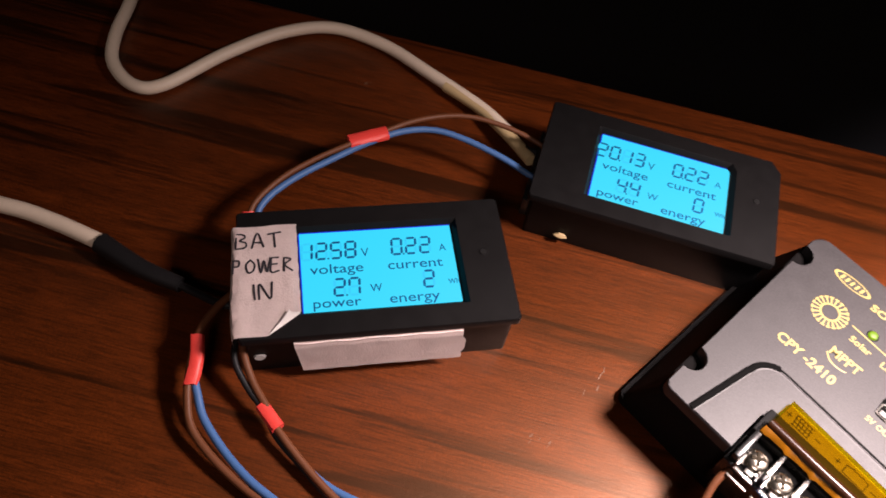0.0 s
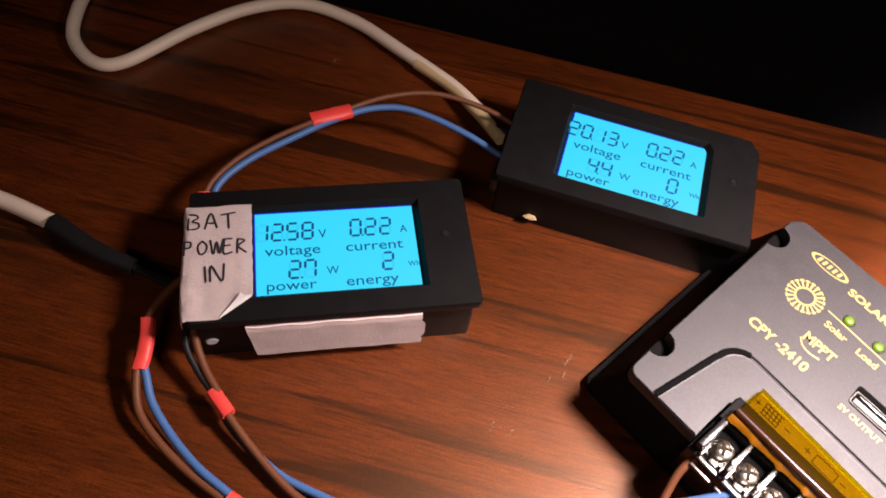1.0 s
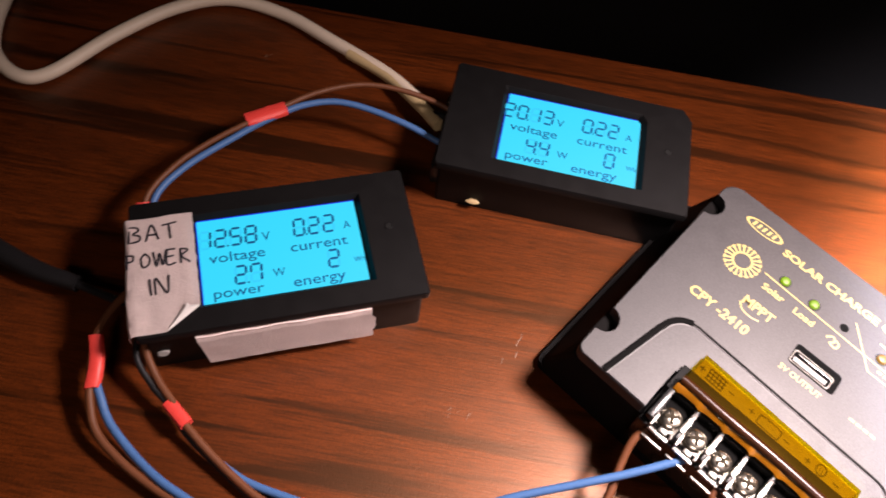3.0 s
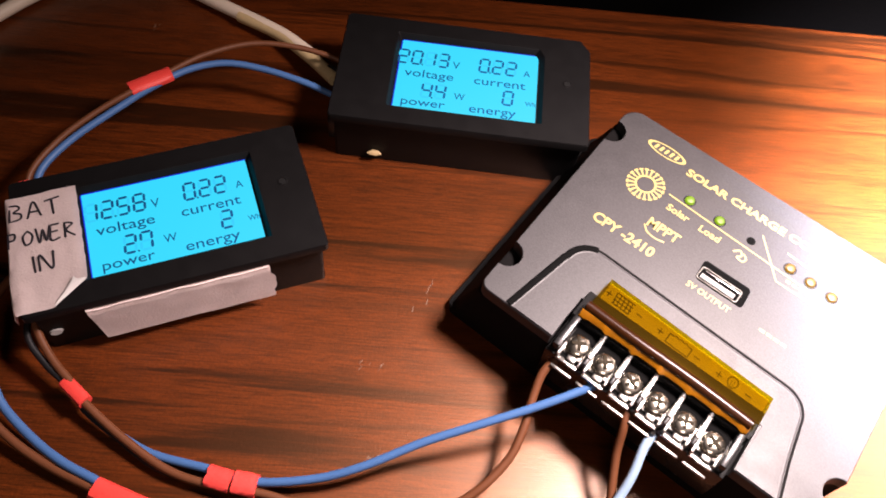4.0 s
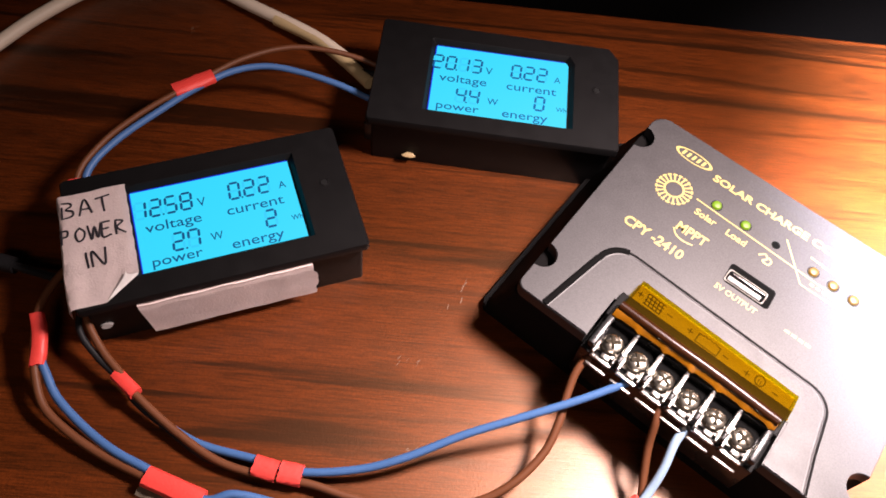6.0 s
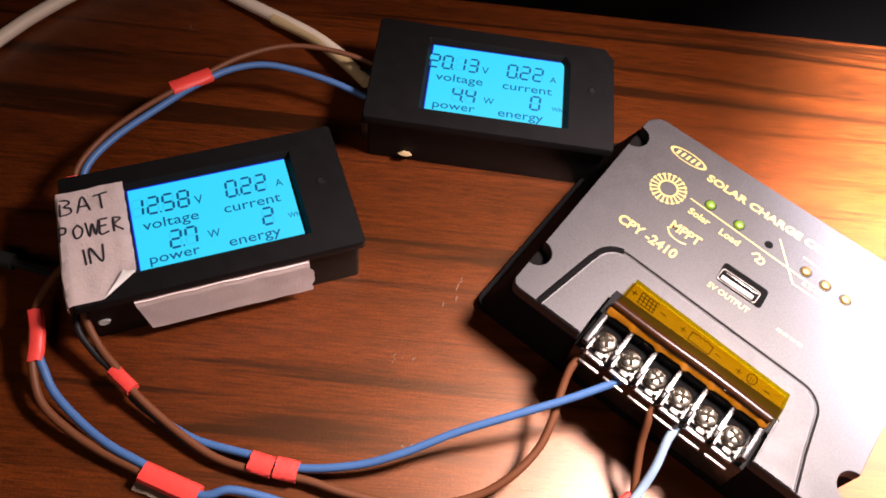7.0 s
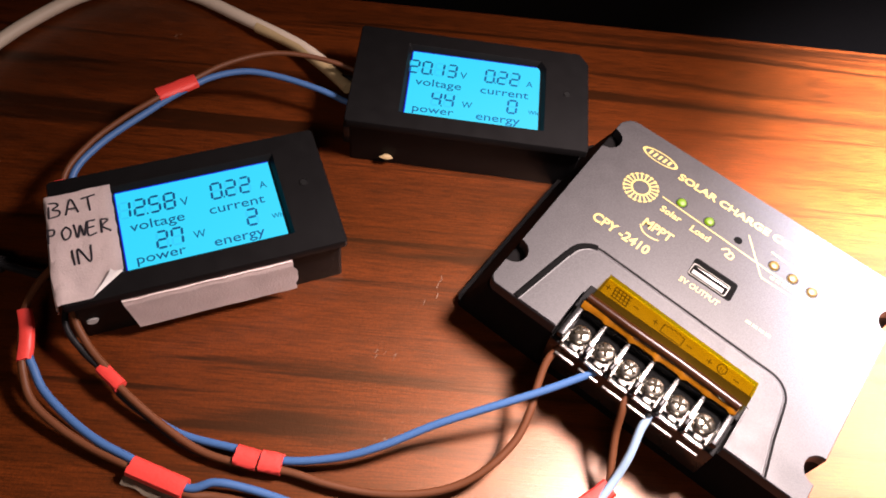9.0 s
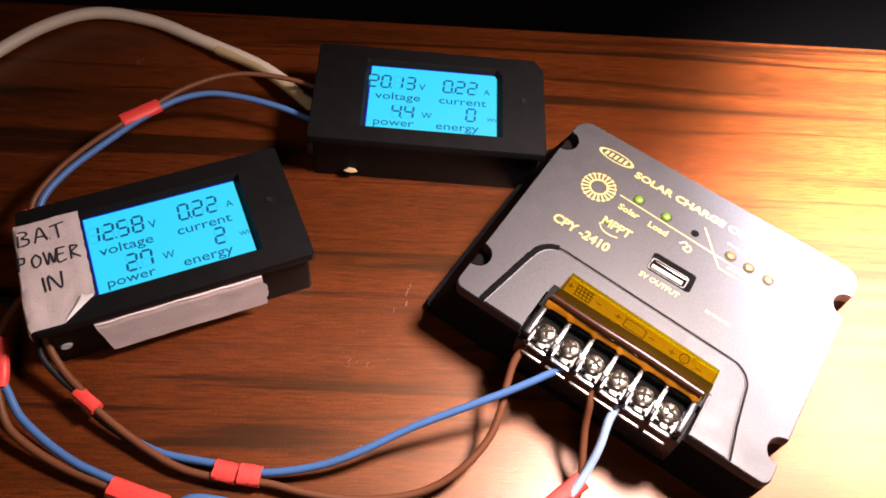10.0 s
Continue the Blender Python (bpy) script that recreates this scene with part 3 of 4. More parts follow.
def screw_bm():
    """A pan head with a domed top and a flat washer under it."""
    bm = disc(0.0037, 0.0006, (0, 0, 0), 24, 0.0036)
    loft([[(r * math.cos(2 * math.pi * k / 24), r * math.sin(2 * math.pi * k / 24), z) for k in range(24)]
          for r, z in ((0.0032, 0.0006), (0.0035, 0.0011), (0.0034, 0.0018), (0.0028, 0.0023), (0.0012, 0.00255))], bm=bm)
    return bm


rnd = random.Random(4)
for i, x in enumerate(screws):
    # Flat near-black plate paints the shade round the screw.
    part("screw_shade_plate", box(0.0074, 0.0120, 0.0004, (x, TY - 0.0030, 0.0268)), RECESS_SHADE, block, "near-black plate, shade under the screw put into its colour", False)
    part("clamp_plate", box(0.0066, 0.0064, 0.0007, (x, TY - 0.0048, 0.0271), 0.0002), DULL, block)
    s = part("screw", screw_bm(), SCREW, block, "shiny cross-head screw")
    s.location = (x, TY - 0.0042, 0.0278)
    s.rotation_euler = (rnd.uniform(-0.05, 0.05), rnd.uniform(-0.05, 0.05), rnd.uniform(0, 1.5))
    # Raised dark cross paints the shade of the head's cross recess.
    cross = box(0.0044, 0.0010, 0.0008, (0, 0, 0.00210), 0.0001)
    box(0.0010, 0.0044, 0.0008, (0, 0, 0.00211), 0.0001, bm=cross)
    part("cross_slot_shade", cross, SLOT_SHADE, s)
    # wire clamp under the screw, facing front
    part("wire_clamp", box(0.0072, 0.0013, 0.0012, (x, TY - 0.0101, 0.0262), 0.0002), STEEL, block)
    part("wire_clamp", box(0.0072, 0.0009, 0.0010, (x, TY - 0.0122, 0.0240), 0.0002), DULL, block)
    part("wire_guide", box(0.0030, 0.0022, 0.0022, (x + 0.0006, TY - 0.0086, 0.0262), 0.00045), DULL, block)
    part("clamp_cheek", box(0.0009, 0.0052, 0.0030, (x - 0.0034, TY - 0.0075, 0.0262), 0.0002), STEEL if i % 2 else DULL, block)
    part("clamp_cheek", box(0.0009, 0.0052, 0.0024, (x + 0.0034, TY - 0.0070, 0.0262), 0.0002), DULL, block)

# amber cover film with a rolled lower edge
def film_back(x):
    """The film lies slightly askew on the block."""
    return -0.0179 - 0.036 * (x + 0.0265)


film = part("cover_film", loft([[(x, y, z) for y, z in ((film_back(x), 0.0302), (film_back(x), 0.0304), (-0.0262, 0.0329), (-0.0315, 0.0337), (-0.0315, 0.0335), (-0.0262, 0.0327))]
                                for x in [-0.0266 + 0.0564 * i / 12 for i in range(13)]]), AMBER, ctrl, "glossy amber film over printed terminal symbols")
part("rolled_edge", tube([(-0.0272, -0.0316, 0.0326), (-0.010, -0.0321, 0.0330), (0.008, -0.0320, 0.0329), (0.0284, -0.0324, 0.0325)], 0.0017, 6, 12), AMBER_DARK, film, "rolled dark amber edge")
lip = []
for i in range(37):
    x = -0.0276 + 0.0562 * i / 36
    tongue = 0.0011 * max(0.0, math.cos(2 * math.pi * (x - screws[0] - PITCH / 2) / PITCH)) ** 6
    lip.append([(x, y, z) for y, z in ((-0.0334, 0.0330), (-0.0347 - tongue, 0.0318), (-0.0349 - tongue, 0.0314), (-0.0334, 0.0326))])
part("film_lip", loft(lip), AMBER_LIP, film, "torn orange film edge")


SHEET = material("symbol_sheet", (0.235, 0.24, 0.10), 0.6, grain=0.08, scale=900)
part("symbol_sheet", prism([(-0.0262, -0.0256), (0.0294, -0.0268), (0.0294, film_back(0.0294) - 0.0002), (-0.0262, film_back(-0.0262) - 0.0002)], CH + 0.0003, CH + 0.0006), SHEET, film, "pale printed symbol sheet", False)


def film_z(y):
    return CH + 0.00062


def symbol(rects, name="symbol"):
    bm = bmesh.new()
    for x0, y0, x1, y1, w in rects:
        d = Vector((x1 - x0, y1 - y0, 0))
        s = Vector((-d.y, d.x, 0)).normalized() * w / 2
        q = [Vector((p.x + 0.001, p.y - 0.030 * (p.x + 0.026) - 0.0001, film_z(p.y))) for p in (Vector((x0, y0, 0)) - s, Vector((x1, y1, 0)) - s, Vector((x1, y1, 0)) + s, Vector((x0, y0, 0)) + s)]
        lo = [bm.verts.new(p) for p in q]
        hi = [bm.verts.new(p + Vector((0, 0, 0.00005))) for p in q]
        bm.faces.new(hi)
        for k in range(4):
            bm.faces.new((lo[k], lo[(k + 1) % 4], hi[(k + 1) % 4], hi[k]))
    return part(name, bm, PRINT, film, smooth=False)


def plus(x, y):
    return [(x - 0.001, y, x + 0.001, y, 0.00042), (x, y - 0.001, x, y + 0.001, 0.00042)]


def minus(x, y):
    return [(x - 0.001, y, x + 0.001, y, 0.00042)]


SY = -0.0214
symbol(plus(-0.0258, SY))
symbol([(-0.0232 + 0.0055 * i / 4, SY - 0.002, -0.0232 + 0.0055 * i / 4 - 0.0006, SY + 0.002, 0.00042) for i in range(5)]
       + [(-0.0238, SY - 0.002 + 0.004 * i / 3, -0.0174, SY - 0.002 + 0.004 * i / 3, 0.00042) for i in range(4)], "panel_symbol")
symbol(minus(-0.0148, SY))
symbol(plus(-0.0072, SY))
symbol([(-0.0045, SY - 0.0018, 0.0032, SY - 0.0018, 0.00045), (-0.0045, SY - 0.0018, -0.0045, SY + 0.0014, 0.00045), (0.0032, SY - 0.0018, 0.0032, SY + 0.0014, 0.00045),
        (-0.0045, SY + 0.0014, -0.0032, SY + 0.0014, 0.00045), (0.0020, SY + 0.0014, 0.0032, SY + 0.0014, 0.00045)]
       + [(-0.0032 + 0.00085 * i, SY + 0.0014 + 0.0005 * (i % 2), -0.0032 + 0.00085 * (i + 1), SY + 0.0014 + 0.0005 * ((i + 1) % 2), 0.00032) for i in range(6)], "battery_symbol")
symbol(minus(0.0056, SY))
symbol(plus(0.0132, SY))
symbol([(0.0176 + 0.0016 * math.cos(radians(a)), SY + 0.0006 + 0.0018 * math.sin(radians(a)), 0.0176 + 0.0016 * math.cos(radians(a + 30)), SY + 0.0006 + 0.0018 * math.sin(radians(a + 30)), 0.00045) for a in range(-60, 240, 30)]
       + [(0.0167, SY - 0.0012, 0.0185, SY - 0.0012, 0.00045), (0.0168, SY - 0.0019, 0.0184, SY - 0.0019, 0.00045), (0.0172, SY - 0.001, 0.0172, SY + 0.0010, 0.0002), (0.0180, SY - 0.001, 0.0180, SY + 0.0010, 0.0002)], "lamp_symbol")
symbol(minus(0.0230, SY))

# print on the top
TOP = CH + 0.00003
oval = bmesh.new()
for a in range(0, 360, 10):
    a0, a1 = radians(a), radians(a + 10)
    q = [(-0.0395 + 0.0074 * r * math.cos(t), 0.0378 + 0.0025 * r * math.sin(t), TOP) for r, t in ((0.84, a0), (1.0, a0), (1.0, a1), (0.84, a1))]
    oval.faces.new([oval.verts.new(p) for p in q])
for i in range(5):
    x = -0.0395 - 0.0040 + i * 0.0020
    q = [(x - 0.0007, 0.0367, TOP), (x + 0.0003, 0.0367, TOP), (x + 0.0007, 0.0389, TOP), (x - 0.0003, 0.0389, TOP)]
    oval.faces.new([oval.verts.new(p) for p in q])
part("oval_badge", oval, GOLD, ctrl, "gold oval badge", False)
sun = bmesh.new()
SXC, SYC = -0.0380, 0.0214
for k in range(20):
    a0 = 2 * math.pi * k / 20
    da = 2 * math.pi / 20

    def pt(r, a):
        return sun.verts.new((SXC + r * math.cos(a), SYC + r * math.sin(a), TOP))

    sun.faces.new([pt(0.0030, a0), pt(0.0037, a0), pt(0.0037, a0 + da), pt(0.0030, a0 + da)])
    sun.faces.new([pt(0.0037, a0 + da * 0.30), pt(0.0060, a0 + da * 0.30), pt(0.0060, a0 + da * 0.70), pt(0.0037, a0 + da * 0.70)])
    sun.faces.new([pt(0.0060, a0 + da * 0.05), pt(0.0066, a0 + da * 0.22), pt(0.0066, a0 + da * 0.78), pt(0.0060, a0 + da * 0.95)])
part("sun_emblem", sun, GOLD, ctrl, "gold rayed sun emblem", False)
lettering("SOLAR CHARGE CONTROLLER", 0.0041, GOLD, ctrl, (-0.0300, 0.0341, TOP), bold=0.00012, stretch=1.24)
lettering("CPY -2410", 0.0052, GOLD, ctrl, (-0.0444, -0.0018, TOP), bold=0.00014, stretch=0.98)
lettering("MPPT", 0.0052, GOLD, ctrl, (-0.0298, 0.0080, TOP), bold=0.00012, stretch=0.92)
part("swoosh", tube([(-0.0300, 0.0078, TOP), (-0.0278, 0.0058, TOP), (-0.0245, 0.0053, TOP), (-0.0215, 0.0060, TOP)], 0.00025, 6, 6, flat=0.15), GOLD, ctrl)
lettering("Solar", 0.0036, GOLD, ctrl, (-0.0280, 0.0176, TOP), bold=0.00008, stretch=1.1)
lettering("Load", 0.0036, GOLD, ctrl, (-0.0158, 0.0174, TOP), bold=0.00008, stretch=1.1)
lettering("5V OUTPUT", 0.0029, GOLD, ctrl, (-0.0086, -0.0028, TOP), bold=0.00006, stretch=0.98)
part("printed_line", bars([(-0.0300, 0.0232, 0.0300, 0.0205, 0.00045)], TOP), GOLD, ctrl, smooth=False)
part("printed_line", bars([(0.0016, 0.0298, 0.0128, 0.0172, 0.00045)], TOP), GOLD, ctrl, smooth=False)
part("printed_line", bars([(0.0128, 0.0172, 0.0300, 0.0172, 0.00045)], TOP), GOLD, ctrl, smooth=False)
part("printed_line", bars([(0.0110, 0.0290, 0.0270, 0.0275, 0.0005)], TOP), GOLD, ctrl, smooth=False)
part("printed_note", bars([(0.0165 + 0.0024 * i, -0.0012, 0.0183 + 0.0024 * i, -0.0012, 0.0009) for i in range(4)] + [(0.0152 + 0.0022 * i, 0.0195, 0.0166 + 0.0022 * i, 0.0195, 0.0009) for i in range(5)], TOP), GOLD, ctrl, smooth=False)
part("printed_symbol", tube([(-0.0030, 0.0180, TOP), (-0.0012, 0.0196, TOP), (0.0000, 0.0182, TOP), (-0.0010, 0.0168, TOP), (0.0012, 0.0164, TOP), (0.0016, 0.0182, TOP), (0.0002, 0.0192, TOP)], 0.0003, 6, 6, flat=0.12), GOLD, ctrl)

# indicator lamps, reset hole, charging socket
for x, y, mat, word in ((-0.0233, 0.0255, GREEN_LED, "lit green indicator"), (-0.0118, 0.0251, GREEN_LED, "lit green indicator"),
                        (0.0142, 0.0243, AMBER_LED, "amber indicator"), (0.0215, 0.0239, AMBER_LED, "amber indicator"), (0.0290, 0.0235, AMBER_LED, "amber indicator")):
    led = loft([[(x + r * math.cos(2 * math.pi * k / 18), y + r * math.sin(2 * math.pi * k / 18), CH + z) for k in range(18)]
                for r, z in ((0.00165, -0.0002), (0.00165, 0.0002), (0.0014, 0.0008), (0.0006, 0.00115))])
    part("indicator", led, mat, ctrl, word)
    ring_bm = bmesh.new()
    loft([[(x + r * math.cos(2 * math.pi * k / 18), y + r * math.sin(2 * math.pi * k / 18), CH + z) for k in range(18)]
          for r, z in ((0.0017, -0.0001), (0.0018, 0.00012), (0.0021, 0.00002))], (False, False), ring_bm)
    part("indicator_ring", ring_bm, SIDE, ctrl)
# Flat disc: the darkness inside the reset hole is painted on.
part("reset_hole_shade", disc(0.0015, 0.00012, (-0.0003, 0.0252, CH - 0.00005), 18), RECESS_SHADE, ctrl, "near-black disc, the reset hole's shade put into its colour")
# Flush near-black plate; the shade of the socket's recess is in its colour.
usb = part("charging_socket", prism([(x + 0.0004 - 0.08 * y, y + 0.0052) for x, y in outline(0.0166, 0.0080, 0.0013)], CH - 0.001, CH + 0.0001), RECESS_SHADE, ctrl, "metal USB socket on a near-black plate painting the recess's shade")
metal = loft([[(x - 0.0004, 0.0041 + y, z) for x, y in outline(w, d, 0.0008, 3)] for w, d, z in
              ((0.0142, 0.0050, CH - 0.0002), (0.0142, 0.0050, CH + 0.0004), (0.0137, 0.0045, CH + 0.0004), (0.0134, 0.0042, CH + 0.00015))], (False, False))
part("socket_shell", metal, DULL, usb, "bright metal socket shell")
part("socket_tongue", box(0.0118, 0.0017, 0.0004, (-0.0006, 0.0032, CH + 0.0001), 0.0001), TONGUE, usb, "pale plastic tongue")
part("socket_spring", box(0.0120, 0.0006, 0.0003, (0.0000, 0.0056, CH + 0.0001), 0.0001), STEEL, usb, "thin metal contact spring")

# ---- wires ----
ORIGIN = Matrix.Identity(4)


def sleeve(name, p0, p1, w, h, parent, mat=RED, label="red tape sleeve", bend=0.0):
    """A flattened wrap of tape round a run of wire, its ends slightly ragged."""
    a, b = Vector(p0), Vector(p1)
    d = (b - a).normalized()
    side = d.cross(Vector((0, 0, 1))).normalized()
    up = side.cross(d)
    rings = []
    for i in range(9):
        t = i / 8
        c = a.lerp(b, t) + side * bend * math.sin(math.pi * t)
        ring = []
        for j in range(16):
            an = 2 * math.pi * j / 16
            x, y = math.cos(an), math.sin(an)
            k = 1 / max(1e-6, (abs(x) ** 3 + abs(y) ** 3) ** (1 / 3))
            jitter = 1 + 0.05 * noise.noise(Vector((i * 0.9, j * 0.7, a.x * 100)))
            q = c + side * x * k * w / 2 * jitter + up * y * k * h / 2 * jitter
            if i in (0, 8):
                q += d * 0.0004 * noise.noise(Vector((j * 0.8, i, a.y * 90)))
            ring.append(q)
        rings.append(ring)
    return part(name, loft(rings), mat, parent, label)

# lines of the wires and cables, in metres
BLUE_A = [(-0.0150, 0.0040, 0.0120), (-0.0134, 0.0156, 0.0170), (-0.0024, 0.0265, 0.0180), (0.0169, 0.0369, 0.0190), (0.0279, 0.0416, 0.0200), (0.0412, 0.0464, 0.0200), (0.0540, 0.0472, 0.0190), (0.0660, 0.0433, 0.0170), (0.0793, 0.0352, 0.0150), (0.0904, 0.0264, 0.0130), (0.1000, 0.0220, 0.0120)]
BROWN_A = [(-0.0185, 0.0040, 0.0120), (-0.0159, 0.0155, 0.0180), (-0.0060, 0.0266, 0.0190), (0.0068, 0.0344, 0.0200), (0.0197, 0.0399, 0.0210), (0.0284, 0.0434, 0.0210), (0.0464, 0.0506, 0.0210), (0.0641, 0.0533, 0.0200), (0.0788, 0.0504, 0.0180), (0.0929, 0.0439, 0.0150), (0.1040, 0.0340, 0.0120)]
T3 = [(0.0205, 0.0418, 0.0205), (0.0351, 0.0456, 0.0205)]
L_BROWN = [(-0.0170, -0.0100, 0.0110), (-0.0263, -0.0181, 0.0120), (-0.0321, -0.0252, 0.0120), (-0.0350, -0.0315, 0.0115), (-0.0372, -0.0412, 0.0095), (-0.0381, -0.0500, 0.0075), (-0.0369, -0.0592, 0.0055), (-0.0308, -0.0689, 0.0040), (-0.0222, -0.0785, 0.0030), (-0.0118, -0.0880, 0.0030), (0.0021, -0.1007, 0.0030), (0.0106, -0.1042, 0.0020), (0.0212, -0.1104, 0.0020), (0.0450, -0.1280, 0.0020), (0.0750, -0.1460, 0.0030), (0.1000, -0.1530, 0.0040), (0.1165, -0.1515, 0.0050)]
L_BLUE = [(-0.0347, -0.0344, 0.0110), (-0.0357, -0.0434, 0.0090), (-0.0350, -0.0489, 0.0075), (-0.0331, -0.0568, 0.0055), (-0.0270, -0.0676, 0.0040), (-0.0198, -0.0772, 0.0040), (-0.0112, -0.0857, 0.0040), (0.0025, -0.0993, 0.0040), (0.0116, -0.1009, 0.0050), (0.0207, -0.1055, 0.0040), (0.0311, -0.1126, 0.0030), (0.0500, -0.1270, 0.0030), (0.0780, -0.1430, 0.0030), (0.1000, -0.1500, 0.0040), (0.1150, -0.1485, 0.0050)]
T1 = [(-0.0347, -0.0301, 0.0115), (-0.0371, -0.0463, 0.0085)]
T4 = [(-0.0116, -0.0878, 0.0035), (0.0027, -0.0999, 0.0035)]
M_BROWN = [(-0.0180, -0.0240, 0.0120), (-0.0202, -0.0359, 0.0120), (-0.0178, -0.0464, 0.0090), (-0.0134, -0.0558, 0.0070), (-0.0103, -0.0632, 0.0060), (-0.0014, -0.0766, 0.0040), (0.0084, -0.0885, 0.0030), (0.0191, -0.0963, 0.0030), (0.0332, -0.1036, 0.0030), (0.0437, -0.1109, 0.0030), (0.0561, -0.1177, 0.0030), (0.0690, -0.1224, 0.0040), (0.0810, -0.1242, 0.0060), (0.0922, -0.1226, 0.0090), (0.1029, -0.1176, 0.0120), (0.1096, -0.1112, 0.0150), (0.1147, -0.1042, 0.0180), (0.1199, -0.0985, 0.0220), (0.1272, -0.0957, 0.0250)]
M_BLACK = [(-0.0190, -0.0240, 0.0120), (-0.0232, -0.0376, 0.0110), (-0.0199, -0.0474, 0.0080), (-0.0145, -0.0561, 0.0060), (-0.0109, -0.0646, 0.0040), (-0.0032, -0.0753, 0.0030), (0.0052, -0.0863, 0.0020), (0.0174, -0.0955, 0.0020)]
M_BLUE = [(-0.0040, -0.0730, 0.0015), (0.0050, -0.0822, 0.0017), (0.0199, -0.0919, 0.0030), (0.0323, -0.1000, 0.0040), (0.0489, -0.1048, 0.0060), (0.0628, -0.1062, 0.0090), (0.0809, -0.1058, 0.0130), (0.0986, -0.1068, 0.0170), (0.1163, -0.1078, 0.0210), (0.1339, -0.1080, 0.0255)]
T5 = [(-0.0152, -0.0543, 0.0065), (-0.0103, -0.0626, 0.0065)]
T2 = [(0.0193, -0.0937, 0.0035), (0.0254, -0.0978, 0.0035), (0.0261, -0.0978, 0.0035), (0.0322, -0.1012, 0.0035)]
N_BROWN = [(0.1384, -0.1160, 0.0255), (0.1356, -0.1208, 0.0230), (0.1325, -0.1261, 0.0170), (0.1294, -0.1328, 0.0120), (0.1261, -0.1397, 0.0080), (0.1200, -0.1475, 0.0040)]
N_BLUE = [(0.1420, -0.1260, 0.0245), (0.1383, -0.1286, 0.0220), (0.1337, -0.1338, 0.0170), (0.1286, -0.1380, 0.0120), (0.1222, -0.1421, 0.0080), (0.1158, -0.1462, 0.0040)]
T6 = [(0.1267, -0.1396, 0.0080), (0.1121, -0.1436, 0.0050)]
ENDS = [((0.1315, -0.0948, 0.0272), (0.1263, -0.0961, 0.0255)), ((0.1407, -0.1131, 0.0272), (0.1379, -0.1162, 0.0255)), ((0.1448, -0.1226, 0.0272), (0.141, -0.1264, 0.0255)), ((0.1364, -0.1074, 0.0272), (0.1335, -0.108, 0.0255))]
CABLE_1 = [(-0.0500, 0.2100, 0.0030), (-0.0620, 0.1750, 0.0030), (-0.0666, 0.1438, 0.0030), (-0.0716, 0.1224, 0.0030), (-0.0717, 0.1055, 0.0030), (-0.0631, 0.0922, 0.0030), (-0.0509, 0.0917, 0.0030), (-0.0261, 0.1089, 0.0030), (-0.0019, 0.1210, 0.0030), (0.0204, 0.1233, 0.0030), (0.0419, 0.1118, 0.0030), (0.0594, 0.0928, 0.0040), (0.0780, 0.0712, 0.0050), (0.0867, 0.0549, 0.0070)]
CABLE_1_END = [(0.0656, 0.0850, 0.0042), (0.0779, 0.0706, 0.0050), (0.0865, 0.0534, 0.0070), (0.0920, 0.0372, 0.0100)]
CABLE_1_CORE = [(0.0901, 0.0440, 0.0090), (0.0969, 0.0390, 0.0110), (0.1047, 0.0333, 0.0120)]
CABLE_2 = [(-0.2000, 0.0550, 0.0040), (-0.1500, 0.0480, 0.0040), (-0.1055, 0.0335, 0.0040), (-0.0874, 0.0252, 0.0040), (-0.0682, 0.0135, 0.0040)]
CABLE_2_TAPE = [(-0.0695, 0.0137, 0.0045), (-0.0550, 0.0016, 0.0050), (-0.0413, -0.0070, 0.0060)]
CABLE_2_CORE = [(-0.0452, -0.0044, 0.0060), (-0.0355, -0.0115, 0.0070), (-0.0257, -0.0185, 0.0100), (-0.0160, -0.0180, 0.0120)]

# pair from one meter's end over the table to the other meter
pair = thing("wire_pair", ORIGIN, "blue and brown wires joining the two meters, red tape sleeve", "wire", "wires")
part("blue_strand", tube(BLUE_A, 0.00125), BLUE, pair, "blue insulated wire")
part("brown_strand", tube(BROWN_A, 0.00105), BROWN, pair, "brown insulated wire")
sleeve("sleeve", T3[0], T3[1], 0.0058, 0.0036, pair)
sleeve("sleeve", (-0.0178, 0.0060, 0.0145), (-0.0172, 0.0136, 0.0180), 0.0046, 0.0034, pair)

left = thing("wire_pair", ORIGIN, "blue and brown wires curving over the table in red tape", "wire", "wires")
part("brown_strand", tube(L_BROWN, 0.00135), BROWN, left, "brown insulated wire")
part("blue_strand", tube(L_BLUE, 0.00135), BLUE, left, "blue insulated wire")
sleeve("sleeve", T1[0], T1[1], 0.0046, 0.0040, left, bend=-0.0008)
sleeve("sleeve", T4[0], T4[1], 0.0066, 0.0042, left)

# clear tape: a crumpled strip hanging from the sleeve onto the table
bm = bmesh.new()
sheet = []
for i in range(15):
    a = i / 14
    mid_line = Vector((-0.0140, -0.0895, 0.0022)).lerp(Vector((0.0030, -0.1050, 0.0014)), a)
    row = []
    for j in range(6):
        b = j / 5 - 0.5
        k = noise.noise(Vector((a * 5, b * 3, 4)))
        row.append(bm.verts.new(mid_line + Vector((0.62, 0.78, 0)) * b * (0.0052 + 0.0014 * noise.noise(Vector((a * 4, 1, 1)))) + Vector((0.0004 * k, 0.0004 * k, max(-0.0009, 0.0011 * k)))))
    sheet.append(row)
for p, q in zip(sheet, sheet[1:]):
    for j in range(5):
        bm.faces.new((p[j], q[j], q[j + 1], p[j + 1]))
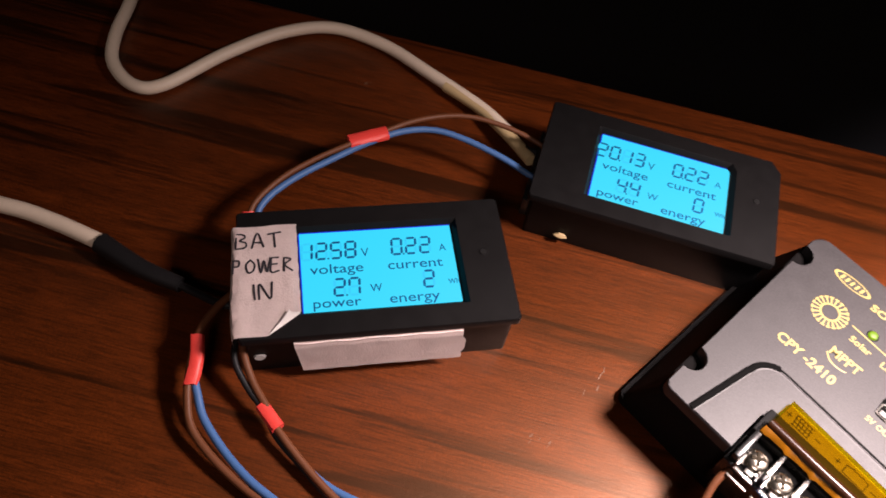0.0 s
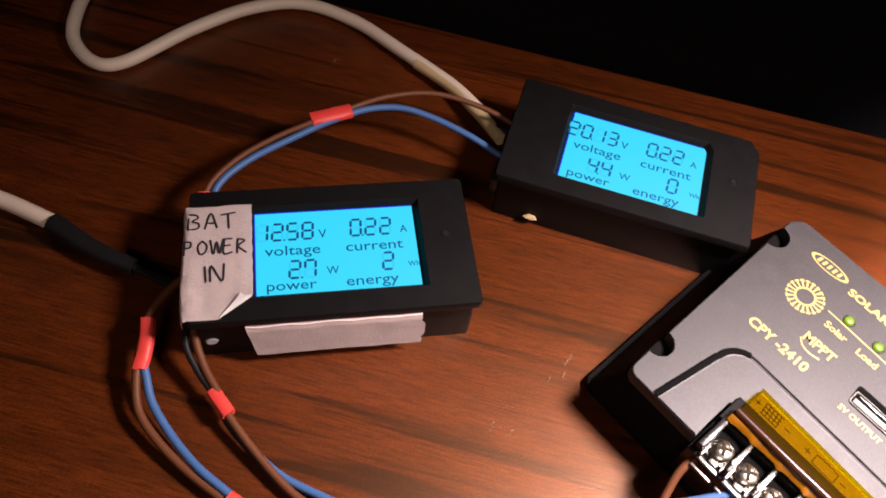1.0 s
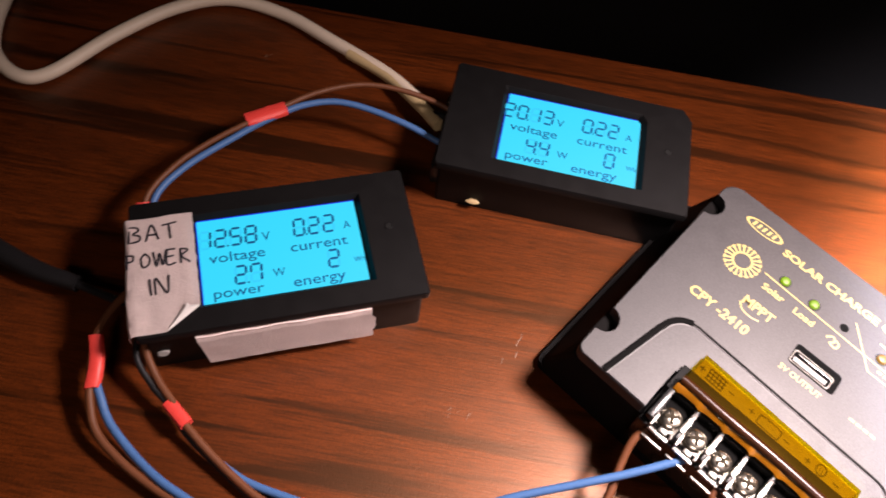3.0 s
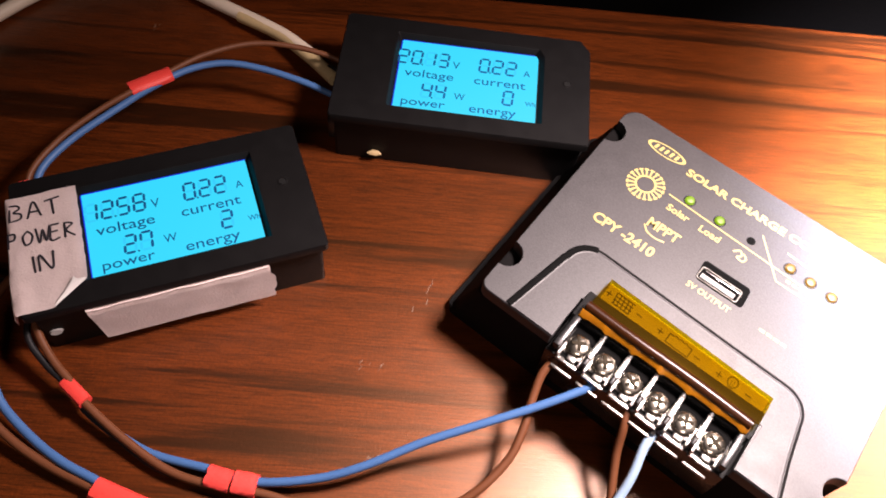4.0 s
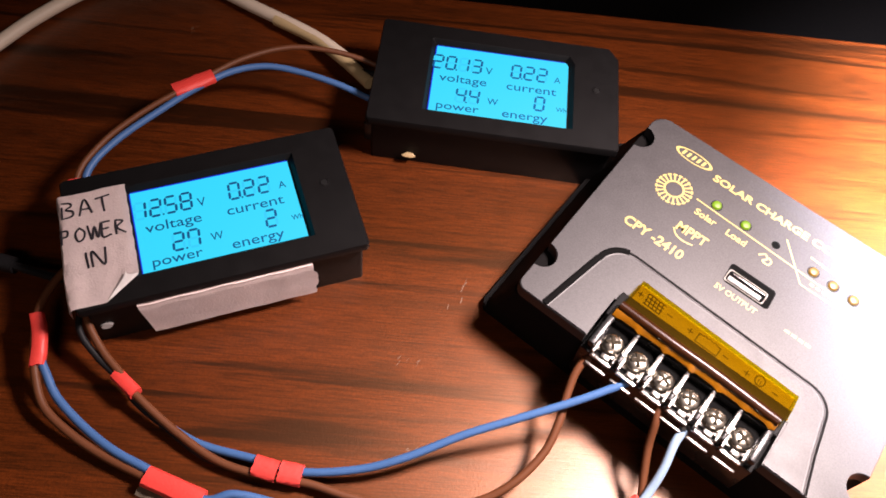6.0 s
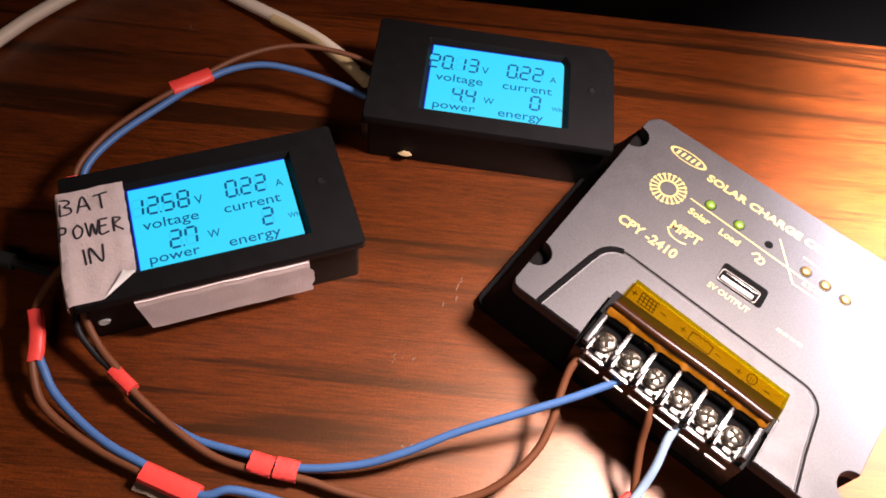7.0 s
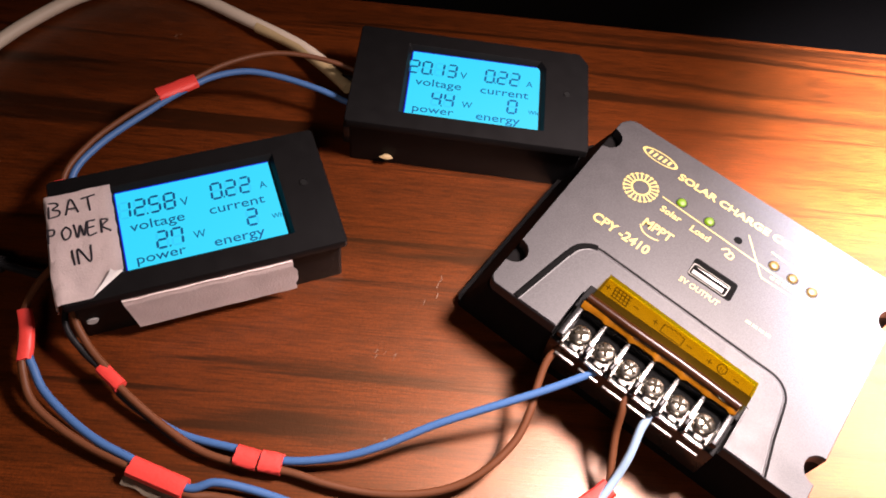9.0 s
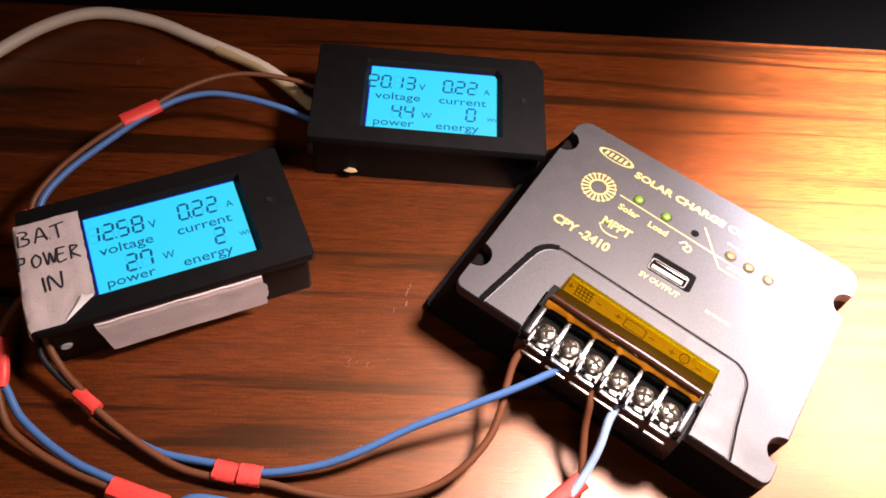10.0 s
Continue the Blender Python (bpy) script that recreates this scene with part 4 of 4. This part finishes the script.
bmesh.ops.solidify(bm, geom=list(bm.faces), thickness=0.00006)
part("clear_tape", bm, CLEAR_TAPE, left, "crumpled clear tape peeling from the red sleeve")

mid = thing("wire_pair", ORIGIN, "brown and blue wires running to the screw terminals", "wire", "wires")
part("brown_strand", tube(M_BROWN, 0.00130), BROWN, mid, "brown insulated wire")
part("blue_strand", tube(M_BLUE, 0.00130), BLUE, mid, "blue insulated wire")
part("black_strand", tube(M_BLACK, 0.00110), DARK, mid, "black insulated wire")
sleeve("sleeve", T5[0], T5[1], 0.0044, 0.0038, mid)
sleeve("sleeve", T2[0], T2[1], 0.0066, 0.0038, mid)
sleeve("sleeve", T2[2], T2[3], 0.0068, 0.0039, mid)

far = thing("wire_pair", ORIGIN, "brown and pale blue wires dropping from the terminals", "wire", "wires")
part("brown_strand", tube(N_BROWN, 0.00130), BROWN, far, "brown insulated wire")
part("blue_strand", tube(N_BLUE, 0.00140), PALE_BLUE, far, "pale blue insulated wire")
sleeve("sleeve", T6[0], T6[1], 0.0062, 0.0044, far)
for a, b in ENDS:
    part("bare_end", tube([a, tuple((Vector(a) + Vector(b)) / 2), b], 0.0008, 4, 8), STEEL, far, "bare twisted copper end")

# sheathed cables
cable = thing("white_cable", ORIGIN, "off-white sheathed cable looping across the dark table", "cable", "sheathed cables")
part("sheath", tube(CABLE_1, 0.0027, 10, 14), WHITE, cable)
part("split_end", tube(CABLE_1_END, 0.00285, 6, 12, ends=(1.0, 0.92), flat=0.92), CREAM, cable, "frayed cream sheath end")
part("black_core", tube(CABLE_1_CORE, 0.0019, 6, 10), DARK, cable, "black core wire")
cable = thing("white_cable", ORIGIN, "off-white sheathed cable ending in black tape", "cable", "sheathed cables")
part("sheath", tube(CABLE_2, 0.0030, 10, 14), WHITE, cable)
part("tape_wrap", tube(CABLE_2_TAPE, 0.0039, 8, 14, ends=(1.0, 0.72)), DARK, cable, "black insulating tape wrap")
part("black_core", tube(CABLE_2_CORE, 0.0015, 8, 10), DARK, cable, "black core wire")
